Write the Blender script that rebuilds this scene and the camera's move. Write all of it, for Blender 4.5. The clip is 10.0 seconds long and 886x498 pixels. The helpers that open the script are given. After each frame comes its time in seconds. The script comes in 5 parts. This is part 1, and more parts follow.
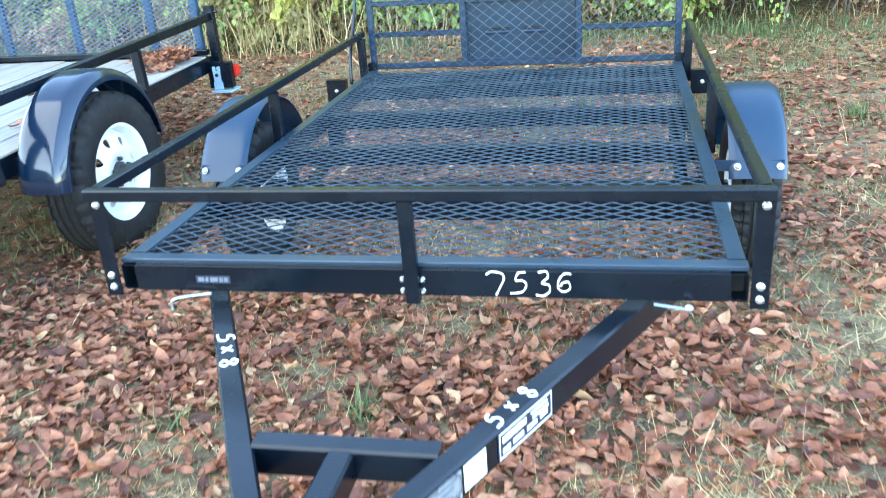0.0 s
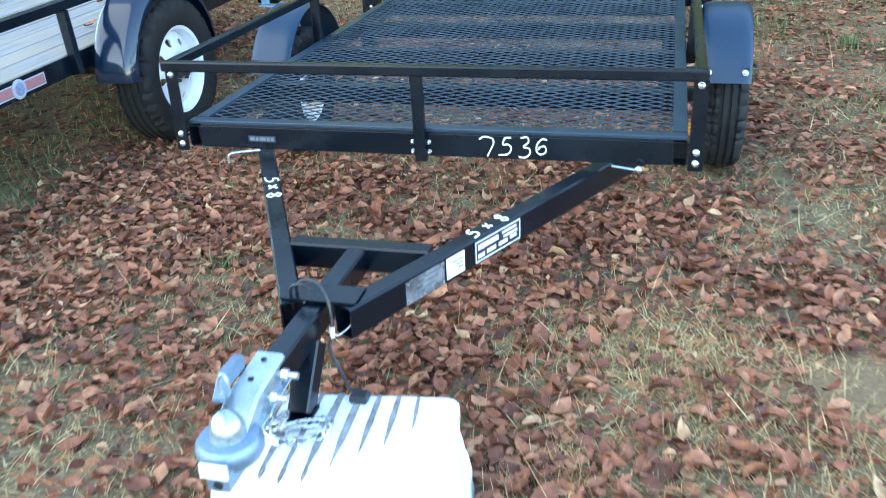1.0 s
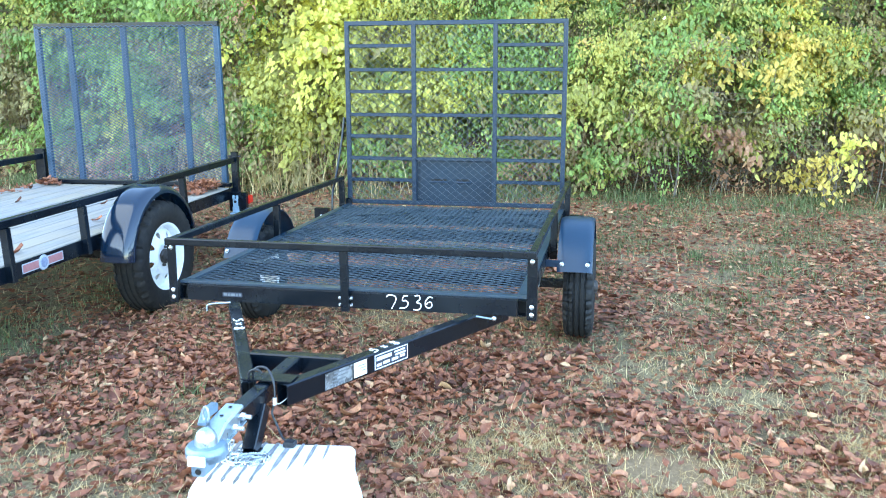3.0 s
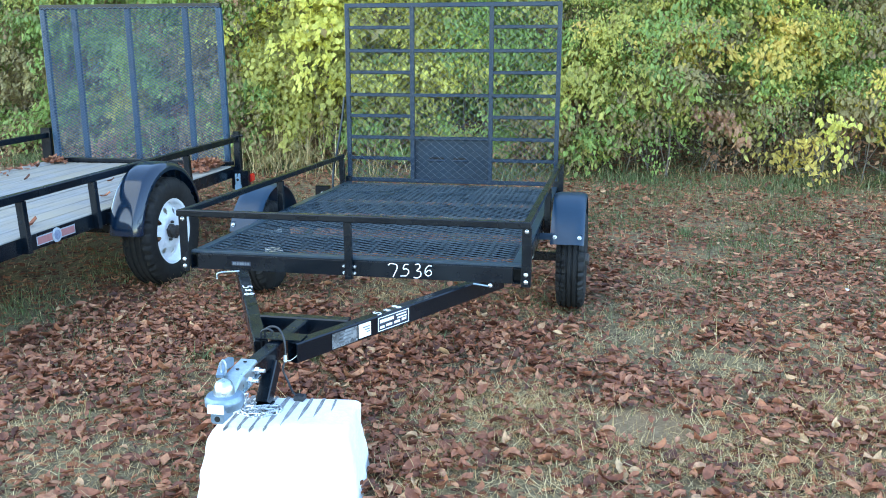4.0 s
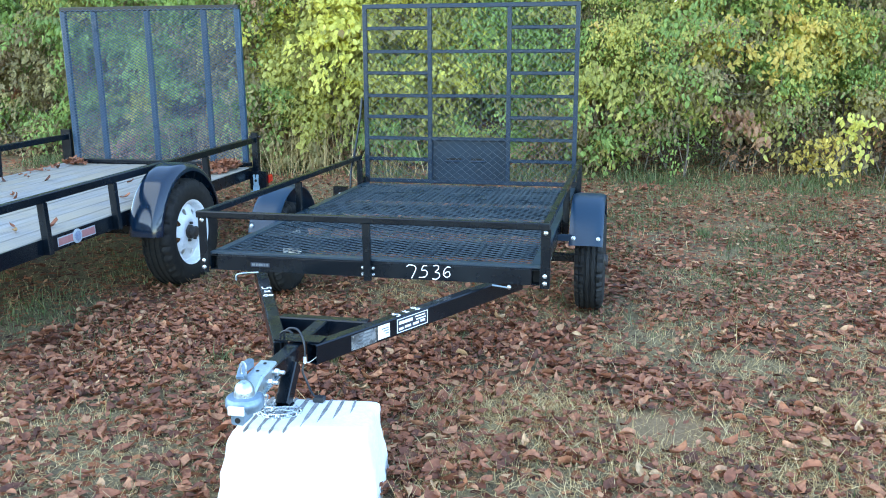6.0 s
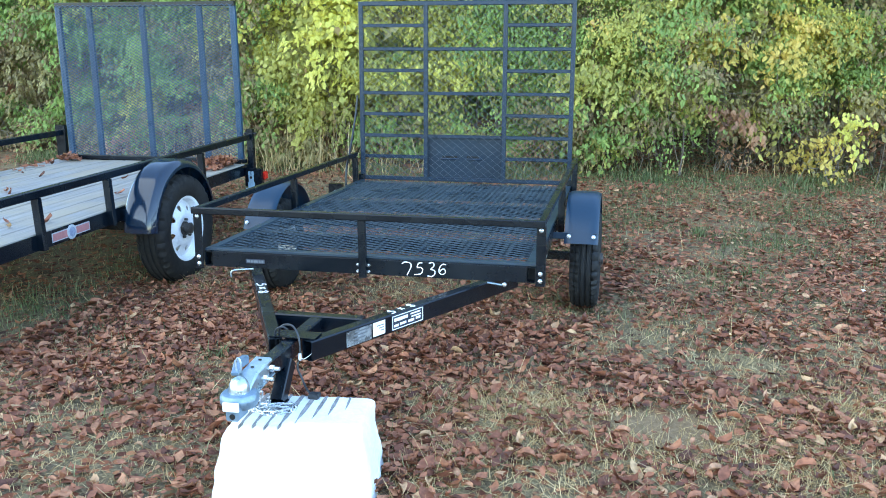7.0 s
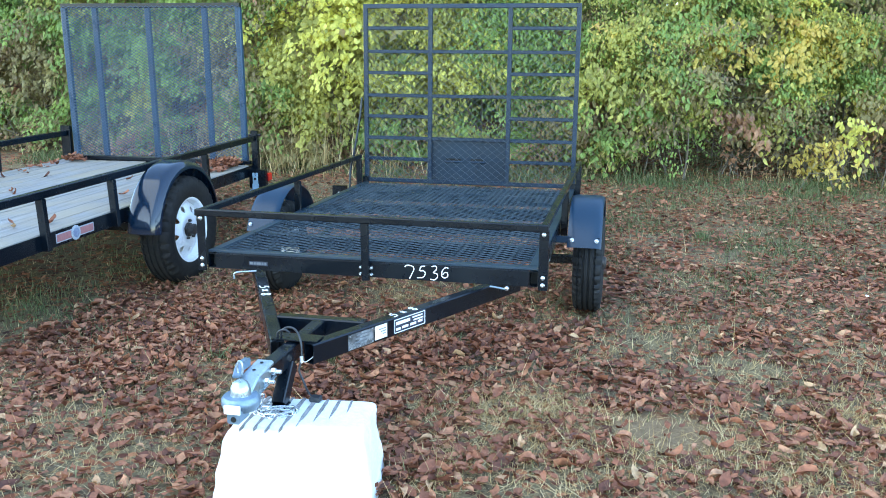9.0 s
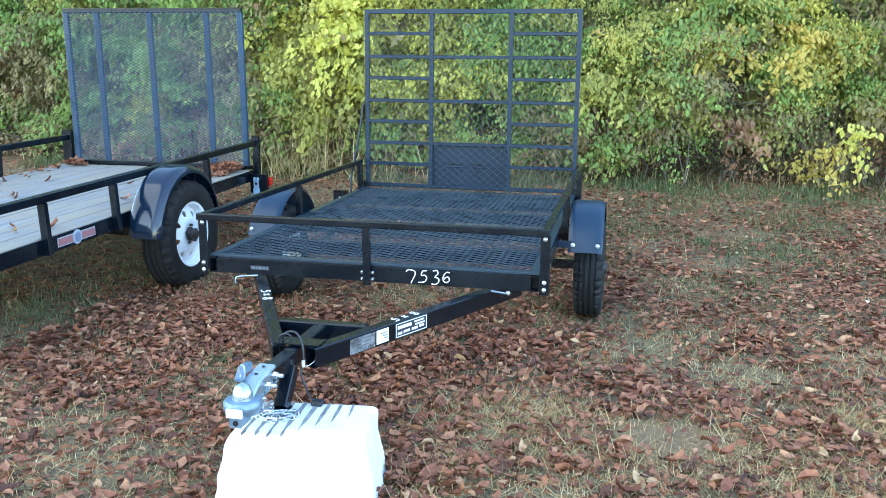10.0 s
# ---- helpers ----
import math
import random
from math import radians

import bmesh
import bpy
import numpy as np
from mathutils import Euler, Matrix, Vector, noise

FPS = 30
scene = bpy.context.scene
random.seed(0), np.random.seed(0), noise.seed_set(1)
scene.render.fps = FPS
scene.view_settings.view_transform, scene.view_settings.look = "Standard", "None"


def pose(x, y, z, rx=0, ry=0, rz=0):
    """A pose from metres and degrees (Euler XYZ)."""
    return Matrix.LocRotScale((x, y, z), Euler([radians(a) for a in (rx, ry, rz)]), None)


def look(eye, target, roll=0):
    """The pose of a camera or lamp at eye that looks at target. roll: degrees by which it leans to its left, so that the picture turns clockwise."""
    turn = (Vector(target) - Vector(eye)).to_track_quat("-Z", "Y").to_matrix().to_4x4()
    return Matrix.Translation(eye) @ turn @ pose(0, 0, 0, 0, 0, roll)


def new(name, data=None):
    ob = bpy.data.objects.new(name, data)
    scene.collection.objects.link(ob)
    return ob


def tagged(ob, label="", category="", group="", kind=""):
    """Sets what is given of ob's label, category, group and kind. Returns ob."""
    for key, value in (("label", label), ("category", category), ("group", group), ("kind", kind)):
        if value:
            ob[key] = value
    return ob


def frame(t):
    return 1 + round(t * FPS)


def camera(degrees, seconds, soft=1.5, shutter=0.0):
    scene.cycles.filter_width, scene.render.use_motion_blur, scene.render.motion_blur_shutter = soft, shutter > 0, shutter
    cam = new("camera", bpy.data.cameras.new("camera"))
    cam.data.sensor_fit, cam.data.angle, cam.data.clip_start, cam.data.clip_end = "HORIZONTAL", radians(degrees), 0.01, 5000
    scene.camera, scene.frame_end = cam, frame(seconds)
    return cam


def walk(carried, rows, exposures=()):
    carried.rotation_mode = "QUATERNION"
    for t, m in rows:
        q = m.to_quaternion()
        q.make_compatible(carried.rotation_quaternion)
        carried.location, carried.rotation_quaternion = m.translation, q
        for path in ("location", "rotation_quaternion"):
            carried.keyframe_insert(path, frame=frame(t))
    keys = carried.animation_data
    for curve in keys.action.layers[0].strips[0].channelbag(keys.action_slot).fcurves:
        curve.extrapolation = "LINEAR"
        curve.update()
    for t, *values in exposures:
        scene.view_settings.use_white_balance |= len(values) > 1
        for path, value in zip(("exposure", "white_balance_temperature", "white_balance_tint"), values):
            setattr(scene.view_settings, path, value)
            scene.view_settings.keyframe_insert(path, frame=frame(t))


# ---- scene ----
cam = camera(53.8, 10.0, soft=0.95, shutter=0.5)
PATH = [
    (0, (0.481, -1.847, 1.37), (0.086, -0.037, 0.617), -4.1),
    (0.5, (0.564, -2.097, 1.345), (0.142, -0.303, 0.569), -3.4),
    (1, (0.688, -2.386, 1.358), (0.222, -0.644, 0.492), -2.8),
    (1.5, (0.73, -2.713, 1.377), (0.353, -0.894, 0.636), -1.2),
    (1.7, (0.739, -2.810, 1.428), (0.411, -0.912, 0.878), -1.7),
    (2, (0.886, -2.987, 1.443), (0.519, -1.069, 1.013), -1.4),
    (2.5, (1.05, -3.235, 1.445), (0.681, -1.314, 1.03), 0.1),
    (2.7, (1.082, -3.315, 1.446), (0.695, -1.391, 1.064), 0.0),
    (3.8, (1.125, -3.642, 1.424), (0.748, -1.723, 1.006), -0.3),
    (4, (1.129, -3.641, 1.42), (0.757, -1.722, 0.999), 0.1),
    (4.5, (1.146, -3.645, 1.422), (0.748, -1.734, 0.99), -0.1),
    (5, (1.138, -3.646, 1.429), (0.738, -1.733, 1.005), -0.2),
    (5.5, (1.124, -3.637, 1.428), (0.713, -1.725, 1.007), -0.2),
    (7, (1.113, -3.637, 1.42), (0.717, -1.723, 0.995), 0.2),
    (7.5, (1.122, -3.634, 1.428), (0.728, -1.721, 0.999), 0.3),
    (8, (1.122, -3.645, 1.433), (0.729, -1.73, 1.007), 0.5),
    (8.5, (1.121, -3.632, 1.424), (0.718, -1.72, 1.0), 0.5),
    (9, (1.12, -3.635, 1.429), (0.714, -1.722, 1.007), 0.5),
    (9.5, (1.112, -3.646, 1.426), (0.706, -1.732, 1.012), 0.7),
    (10, (1.114, -3.642, 1.427), (0.708, -1.727, 1.017), 0.6),
]
EXPOSURES = [(t, stops, 7230 if t < 1.2 else 7070, 1) for t, stops in ((0.0, 3.92), (0.5, 3.85), (1.0, 3.25), (1.5, 2.55), (2.0, 3.2), (2.5, 3.65), (2.7, 3.65), (3.8, 2.98), (10.0, 2.97))]
walk(cam, [(t, look(eye, target, roll)) for t, eye, target, roll in PATH], EXPOSURES)


# ---- light ----
world = bpy.data.worlds.new("sky")
scene.world = world
world.use_nodes = True
wn = world.node_tree.nodes
sky = wn.new("ShaderNodeTexSky")
sky.sky_type = "NISHITA"
sky.sun_disc = False
sky.sun_elevation = radians(50)
sky.sun_rotation = radians(122)
sky.altitude = 2500
sky.dust_density = 0.0
sky.ozone_density = 1.3
wn["Background"].inputs["Strength"].default_value = 0.15
world.node_tree.links.new(sky.outputs["Color"], wn["Background"].inputs["Color"])
sun_data = bpy.data.lights.new("sun", "SUN")
sun_data.energy, sun_data.angle, sun_data.color = 0.36, radians(75), (0.90, 0.96, 1.0)
sun = new("sun", sun_data)
sun.matrix_world = look((-6.0, -4.8, 5.6), (0, 0, 0))


# ---- materials ----
def nodes_of(name):
    m = bpy.data.materials.new(name)
    m.use_nodes = True
    return m, m.node_tree.nodes, m.node_tree.links, m.node_tree.nodes["Principled BSDF"]


def noise_node(n, l, coord, scale, detail=4.0, rough=0.6):
    t = n.new("ShaderNodeTexNoise")
    t.inputs["Scale"].default_value = scale
    t.inputs["Detail"].default_value = detail
    t.inputs["Roughness"].default_value = rough
    l.new(coord, t.inputs["Vector"])
    return t.outputs["Fac"]


def ramp(n, l, fac, stops):
    r = n.new("ShaderNodeValToRGB")
    e = r.color_ramp.elements
    while len(e) < len(stops):
        e.new(0.5)
    for k, (p, c) in enumerate(stops):
        e[k].position, e[k].color = p, (*c, 1)
    l.new(fac, r.inputs["Fac"])
    return r.outputs["Color"]


def value_range(n, l, fac, a, b, lo, hi):
    r = n.new("ShaderNodeMapRange")
    for key, v in (("From Min", a), ("From Max", b), ("To Min", lo), ("To Max", hi)):
        r.inputs[key].default_value = v
    l.new(fac, r.inputs["Value"])
    return r.outputs["Result"]


def mixed(n, l, fac, a, b):
    x = n.new("ShaderNodeMix")
    x.data_type = "RGBA"
    l.new(fac, x.inputs["Factor"])
    for sock, v in ((x.inputs["A"], a), (x.inputs["B"], b)):
        if isinstance(v, tuple):
            sock.default_value = (*v, 1)
        else:
            l.new(v, sock)
    return x.outputs["Result"]


def bumped(n, l, p, height, strength, distance):
    b = n.new("ShaderNodeBump")
    b.inputs["Strength"].default_value = strength
    b.inputs["Distance"].default_value = distance
    l.new(height, b.inputs["Height"])
    l.new(b.outputs["Normal"], p.inputs["Normal"])


def surface(name, dark, light, big=3.0, fine=60.0, rough=(0.4, 0.6), metal=0.0, bump=0.15, depth=0.002, spec=0.5, coat=0.0, stretch=(1, 1, 1)):
    """A worn plain surface: two tones over two noise scales, uneven gloss, fine relief."""
    m, n, l, p = nodes_of(name)
    c = n.new("ShaderNodeTexCoord")
    mp = n.new("ShaderNodeMapping")
    mp.inputs["Scale"].default_value = stretch
    l.new(c.outputs["Object"], mp.inputs["Vector"])
    v = mp.outputs["Vector"]
    a, b = noise_node(n, l, v, big), noise_node(n, l, v, fine)
    mul = n.new("ShaderNodeMath")
    mul.operation = "MULTIPLY_ADD"
    l.new(b, mul.inputs[0])
    mul.inputs[1].default_value = 0.5
    half = n.new("ShaderNodeMath")
    half.operation = "MULTIPLY"
    l.new(a, half.inputs[0])
    half.inputs[1].default_value = 0.5
    l.new(half.outputs[0], mul.inputs[2])
    l.new(ramp(n, l, mul.outputs[0], [(0.32, dark), (0.68, light)]), p.inputs["Base Color"])
    l.new(value_range(n, l, a, 0.3, 0.7, *rough), p.inputs["Roughness"])
    p.inputs["Metallic"].default_value = metal
    p.inputs["Specular IOR Level"].default_value = spec
    p.inputs["Coat Weight"].default_value = coat
    p.inputs["Coat Roughness"].default_value = 0.08
    bumped(n, l, p, b, bump, depth)
    return m


def leafy(name, stops, rough=0.55, glow=0.35, spots=(0.25, 0.5), clump=0.0):
    """Leaves: each leaf takes its own tone; thin leaves let light through."""
    m, n, l, p = nodes_of(name)
    g = n.new("ShaderNodeNewGeometry")
    c = n.new("ShaderNodeTexCoord")
    pick = g.outputs["Random Per Island"]
    if clump:
        # whole boughs lean to one tone
        bough = value_range(n, l, noise_node(n, l, c.outputs["Object"], 2.6, 3.0), 0.32, 0.68, 0.0, clump)
        add = n.new("ShaderNodeMath")
        add.operation = "MULTIPLY_ADD"
        l.new(pick, add.inputs[0])
        add.inputs[1].default_value = 1 - clump
        l.new(bough, add.inputs[2])
        pick = add.outputs[0]
    base = ramp(n, l, pick, stops)
    f = noise_node(n, l, c.outputs["Object"], 55.0, 3.0)
    shade = n.new("ShaderNodeHueSaturation")
    l.new(base, shade.inputs["Color"])
    l.new(value_range(n, l, f, 0.25, 0.75, 1 - spots[0], 1 + spots[0]), shade.inputs["Value"])
    l.new(shade.outputs["Color"], p.inputs["Base Color"])
    p.inputs["Roughness"].default_value = rough
    p.inputs["Specular IOR Level"].default_value = 0.35
    bumped(n, l, p, f, 0.3, 0.003)
    if glow:
        t = n.new("ShaderNodeBsdfTranslucent")
        l.new(shade.outputs["Color"], t.inputs["Color"])
        mix = n.new("ShaderNodeMixShader")
        mix.inputs["Fac"].default_value = glow
        l.new(p.outputs["BSDF"], mix.inputs[1])
        l.new(t.outputs["BSDF"], mix.inputs[2])
        l.new(mix.outputs["Shader"], n["Material Output"].inputs["Surface"])
    return m


BLACK = surface("black_paint", (0.0008, 0.0026, 0.0054), (0.0018, 0.0054, 0.0100), 5, 90, (0.20, 0.32), bump=0.05, depth=0.001, spec=0.38)
# black gloss paint; its blue base paints in the reflected sky
GLOSS = surface("gloss_sky_tinted_black", (0.002, 0.009, 0.022), (0.004, 0.014, 0.030), 3, 70, (0.10, 0.16), bump=0.01, depth=0.001, spec=0.5, coat=0.15)
# black fender paint with the sky's blue sheen put into the base
FENDER = surface("fender_sky_tinted_black", (0.0025, 0.017, 0.038), (0.004, 0.023, 0.049), 3, 70, (0.28, 0.38), bump=0.0, depth=0.001, spec=0.42)
# same black paint as the beams, blued by a painted-in sky reflection
EDGE = surface("sky_tinted_black", (0.004, 0.018, 0.034), (0.007, 0.027, 0.048), 6, 80, (0.25, 0.4), bump=0.05, depth=0.001, spec=0.8)
SHEET = surface("dark_navy_sheet_paint", (0.003, 0.013, 0.027), (0.007, 0.024, 0.045), 3, 40, (0.3, 0.45), bump=0.15, depth=0.003, spec=0.32)
# black mesh, its base lightened to paint in the sky highlight on strands
MESHSTEEL = surface("mesh_paint", (0.011, 0.026, 0.038), (0.033, 0.056, 0.074), 6, 120, (0.22, 0.4), bump=0.1, depth=0.001, spec=0.9)
# black mesh gate; the blue it reflects from the sky is painted in
GATE_SKYTINT = surface("mesh_gate_sky_tinted_black", (0.005, 0.031, 0.068), (0.012, 0.052, 0.105), 6, 120, (0.25, 0.4), bump=0.1, depth=0.001, spec=0.5)
# weaker painted-in sky blue for the black ramp gate
GATEDARK = surface("ramp_gate_sky_tinted_black", (0.003, 0.013, 0.030), (0.006, 0.024, 0.050), 6, 120, (0.25, 0.4), bump=0.1, depth=0.001, spec=0.36)
PALEBLUE = surface("pale_blue_zinc", (0.26, 0.40, 0.50), (0.40, 0.55, 0.66), 20, 120, (0.3, 0.45), metal=0.3)
BADGE = surface("dull_badge_silver", (0.26, 0.29, 0.33), (0.40, 0.43, 0.47), 40, 120, (0.25, 0.4))
# near-black colour that stands for shade inside tubes, holes and slots
HOLLOW = surface("hollow_shade", (0.003, 0.003, 0.003), (0.006, 0.006, 0.006), 5, 60, (0.7, 0.9))
RUBBER = surface("tyre_rubber", (0.004, 0.005, 0.0065), (0.015, 0.016, 0.017), 6, 60, (0.6, 0.85), bump=0.3, depth=0.002, spec=0.3)
DUSTY = surface("dusty_tyre_rubber", (0.004, 0.005, 0.0065), (0.024, 0.022, 0.020), 7, 40, (0.65, 0.9), bump=0.3, depth=0.002, spec=0.25)
ZINC = surface("zinc_plate", (0.33, 0.41, 0.45), (0.55, 0.63, 0.67), 14, 120, (0.22, 0.42), metal=0.85, bump=0.1, depth=0.001)
CASTZINC = surface("blue_grey_cast_zinc", (0.13, 0.20, 0.27), (0.22, 0.30, 0.38), 14, 120, (0.35, 0.5), metal=0.5, bump=0.15, depth=0.001)
BOLT = surface("bright_bolt", (0.42, 0.45, 0.47), (0.62, 0.65, 0.67), 60, 300, (0.2, 0.35), metal=0.8, bump=0.05, depth=0.0005)
WHITEPAINT = surface("white_wheel_paint", (0.66, 0.68, 0.70), (0.82, 0.83, 0.84), 9, 90, (0.25, 0.4), bump=0.05, depth=0.001)
CHALK = surface("white_marker_paint", (0.72, 0.73, 0.74), (0.88, 0.88, 0.88), 60, 300, (0.6, 0.8), bump=0.2, depth=0.001)
BLOCKWHITE = surface("white_block_paint", (0.60, 0.62, 0.61), (0.77, 0.78, 0.77), 4, 60, (0.6, 0.8), bump=0.5, depth=0.006)
GROOVE = surface("dirt_in_grooves", (0.05, 0.05, 0.052), (0.34, 0.34, 0.34), 30, 160, (0.7, 0.9))
STICKER = surface("white_sticker", (0.70, 0.69, 0.64), (0.80, 0.79, 0.74), 20, 120, (0.3, 0.5))
SILVERTAG = surface("silver_plate", (0.04, 0.045, 0.05), (0.46, 0.50, 0.54), 22, 60, (0.15, 0.4), metal=0.6)
NAVY = surface("navy_print", (0.010, 0.016, 0.030), (0.016, 0.024, 0.045), 30, 90, (0.3, 0.5))
GREYPRINT = surface("grey_print", (0.07, 0.085, 0.10), (0.15, 0.17, 0.20), 80, 200, (0.4, 0.6))
REDPRINT = surface("faded_red_print", (0.26, 0.10, 0.10), (0.36, 0.16, 0.16), 30, 90, (0.3, 0.5))
BLUEPRINT = surface("blue_print", (0.08, 0.11, 0.20), (0.26, 0.30, 0.38), 90, 120, (0.3, 0.5))
REDLENS = surface("red_lamp_lens", (0.48, 0.016, 0.010), (0.60, 0.03, 0.018), 30, 90, (0.1, 0.2), bump=0.02)
AMBER = surface("amber_lamp_lens", (0.62, 0.20, 0.02), (0.74, 0.28, 0.03), 30, 90, (0.1, 0.2), bump=0.02)
CABLE = surface("black_cable", (0.010, 0.011, 0.014), (0.03, 0.034, 0.04), 30, 120, (0.35, 0.5))
WHITEWIRE = surface("white_wire", (0.6, 0.6, 0.58), (0.75, 0.75, 0.72), 30, 120, (0.4, 0.6))
HUBGREASE = surface("greasy_hub", (0.020, 0.018, 0.017), (0.075, 0.065, 0.06), 30, 120, (0.35, 0.6), metal=0.4)
STONE = surface("pale_stone", (0.55, 0.52, 0.46), (0.75, 0.72, 0.66), 30, 120, (0.6, 0.8), bump=0.4)
BARK = surface("twig_bark", (0.07, 0.055, 0.042), (0.22, 0.18, 0.14), 12, 90, (0.7, 0.9), bump=0.4, depth=0.004)


def wood_material():
    m, n, l, p = nodes_of("weathered_planks")
    c = n.new("ShaderNodeTexCoord")
    info = n.new("ShaderNodeObjectInfo")
    add = n.new("ShaderNodeVectorMath")
    add.operation = "MULTIPLY_ADD"
    l.new(info.outputs["Random"], add.inputs[0])
    add.inputs[1].default_value = (7.0, 5.0, 3.0)
    l.new(c.outputs["Object"], add.inputs[2])
    mp = n.new("ShaderNodeMapping")
    mp.inputs["Scale"].default_value = (60, 2.2, 60)
    l.new(add.outputs[0], mp.inputs["Vector"])
    grain = noise_node(n, l, mp.outputs["Vector"], 1.0, 6.0, 0.7)
    big = noise_node(n, l, add.outputs[0], 2.4, 4.0)
    tone = ramp(n, l, grain, [(0.25, (0.10, 0.092, 0.085)), (0.5, (0.225, 0.215, 0.205)), (0.75, (0.315, 0.305, 0.292))])
    stain = value_range(n, l, big, 0.38, 0.66, 0.0, 0.75)
    l.new(mixed(n, l, stain, tone, (0.30, 0.245, 0.17)), p.inputs["Base Color"])
    p.inputs["Roughness"].default_value = 0.7
    bumped(n, l, p, grain, 0.4, 0.002)
    return m


WOOD = wood_material()


def ground_material():
    m, n, l, p = nodes_of("thin_dry_lawn")
    c = n.new("ShaderNodeTexCoord").outputs["Object"]
    fine = noise_node(n, l, c, 70.0, 6.0, 0.7)
    mid = noise_node(n, l, c, 9.0, 4.0)
    big = noise_node(n, l, c, 0.9, 4.0)
    soil = ramp(n, l, fine, [(0.3, (0.045, 0.030, 0.020)), (0.55, (0.12, 0.085, 0.055)), (0.75, (0.25, 0.19, 0.13))])
    turf = ramp(n, l, fine, [(0.3, (0.090, 0.066, 0.034)), (0.55, (0.235, 0.180, 0.094)), (0.75, (0.40, 0.315, 0.18))])
    a = mixed(n, l, value_range(n, l, mid, 0.4, 0.6, 0, 1), soil, turf)
    lawn = mixed(n, l, value_range(n, l, big, 0.35, 0.65, 0.0, 0.5), a, turf)
    # flat trodden leaves, each with its own tone
    cell = n.new("ShaderNodeTexVoronoi")
    cell.inputs["Scale"].default_value = 26.0
    l.new(c, cell.inputs["Vector"])
    tone = n.new("ShaderNodeSeparateColor")
    l.new(cell.outputs["Color"], tone.inputs["Color"])
    leaf = ramp(n, l, tone.outputs["Red"], [(0.0, (0.06, 0.024, 0.017)), (0.35, (0.17, 0.055, 0.030)), (0.7, (0.29, 0.10, 0.048)), (1.0, (0.44, 0.19, 0.09))])
    near = value_range(n, l, cell.outputs["Distance"], 0.48, 0.62, 1.0, 0.0)
    thick = value_range(n, l, noise_node(n, l, c, 1.3, 5.0), 0.40, 0.60, 0.25, 0.9)
    some = n.new("ShaderNodeMath")
    some.operation = "LESS_THAN"
    l.new(tone.outputs["Green"], some.inputs[0])
    l.new(thick, some.inputs[1])
    cover = n.new("ShaderNodeMath")
    cover.operation = "MULTIPLY"
    l.new(near, cover.inputs[0])
    l.new(some.outputs[0], cover.inputs[1])
    lawn = mixed(n, l, cover.outputs[0], lawn, leaf)
    # a worn bare patch with a ragged edge
    mp = n.new("ShaderNodeMapping")
    mp.inputs["Location"].default_value = (-1.31 / 0.30, 0.34 / 0.20, 0)
    mp.inputs["Scale"].default_value = (1 / 0.30, 1 / 0.20, 0)
    l.new(c, mp.inputs["Vector"])
    far = n.new("ShaderNodeVectorMath")
    far.operation = "LENGTH"
    l.new(mp.outputs["Vector"], far.inputs[0])
    edge = n.new("ShaderNodeMath")
    edge.operation = "MULTIPLY_ADD"
    l.new(mid, edge.inputs[0])
    edge.inputs[1].default_value = 1.2
    l.new(far.outputs["Value"], edge.inputs[2])
    bare = ramp(n, l, fine, [(0.3, (0.17, 0.108, 0.058)), (0.55, (0.265, 0.178, 0.098)), (0.75, (0.38, 0.275, 0.165))])
    l.new(mixed(n, l, value_range(n, l, edge.outputs[0], 1.25, 1.95, 1.0, 0.0), lawn, bare), p.inputs["Base Color"])
    p.inputs["Roughness"].default_value = 0.9
    p.inputs["Specular IOR Level"].default_value = 0.2
    bumped(n, l, p, fine, 0.7, 0.02)
    return m


GROUND = ground_material()
DEADLEAF = leafy("fallen_leaf", [(0.0, (0.085, 0.033, 0.021)), (0.2, (0.175, 0.061, 0.034)), (0.45, (0.270, 0.099, 0.052)),
                                 (0.72, (0.340, 0.133, 0.070)), (0.93, (0.42, 0.196, 0.104)), (1.0, (0.54, 0.34, 0.18))], 0.6, 0.15, (0.4, 0.5))
STRAW = leafy("dry_grass", [(0.0, (0.29, 0.180, 0.075)), (0.3, (0.46, 0.310, 0.135)), (0.7, (0.62, 0.445, 0.215)), (1.0, (0.75, 0.59, 0.33))], 0.75, 0.2)
LAWN = leafy("green_grass", [(0.0, (0.055, 0.075, 0.028)), (0.45, (0.105, 0.140, 0.050)), (0.8, (0.18, 0.20, 0.082)), (1.0, (0.32, 0.285, 0.15))], 0.6, 0.25)


def shrub_leaf(name, tones):
    k = len(tones) - 1
    return leafy(name, [(i / k, c) for i, c in enumerate(tones)], 0.45, 0.5, (0.2, 0.3), 0.6)


LEAF_YELLOW = shrub_leaf("yellow_leaf", [(0.50, 0.49, 0.12), (0.68, 0.64, 0.15), (0.80, 0.74, 0.19), (0.86, 0.80, 0.26)])
LEAF_LIME = shrub_leaf("yellow_green_leaf", [(0.44, 0.26, 0.13), (0.33, 0.32, 0.10), (0.46, 0.445, 0.125), (0.57, 0.53, 0.145), (0.70, 0.62, 0.18)])
LEAF_GREEN = shrub_leaf("green_leaf", [(0.38, 0.27, 0.12), (0.20, 0.27, 0.09), (0.28, 0.39, 0.115), (0.36, 0.47, 0.13), (0.50, 0.53, 0.16)])
LEAF_OLIVE = shrub_leaf("olive_brown_leaf", [(0.44, 0.25, 0.14), (0.25, 0.19, 0.105), (0.32, 0.265, 0.12), (0.39, 0.335, 0.145), (0.50, 0.42, 0.17)])
LEAF_RUST = shrub_leaf("russet_leaf", [(0.28, 0.17, 0.12), (0.42, 0.23, 0.14), (0.54, 0.31, 0.18), (0.48, 0.36, 0.19)])
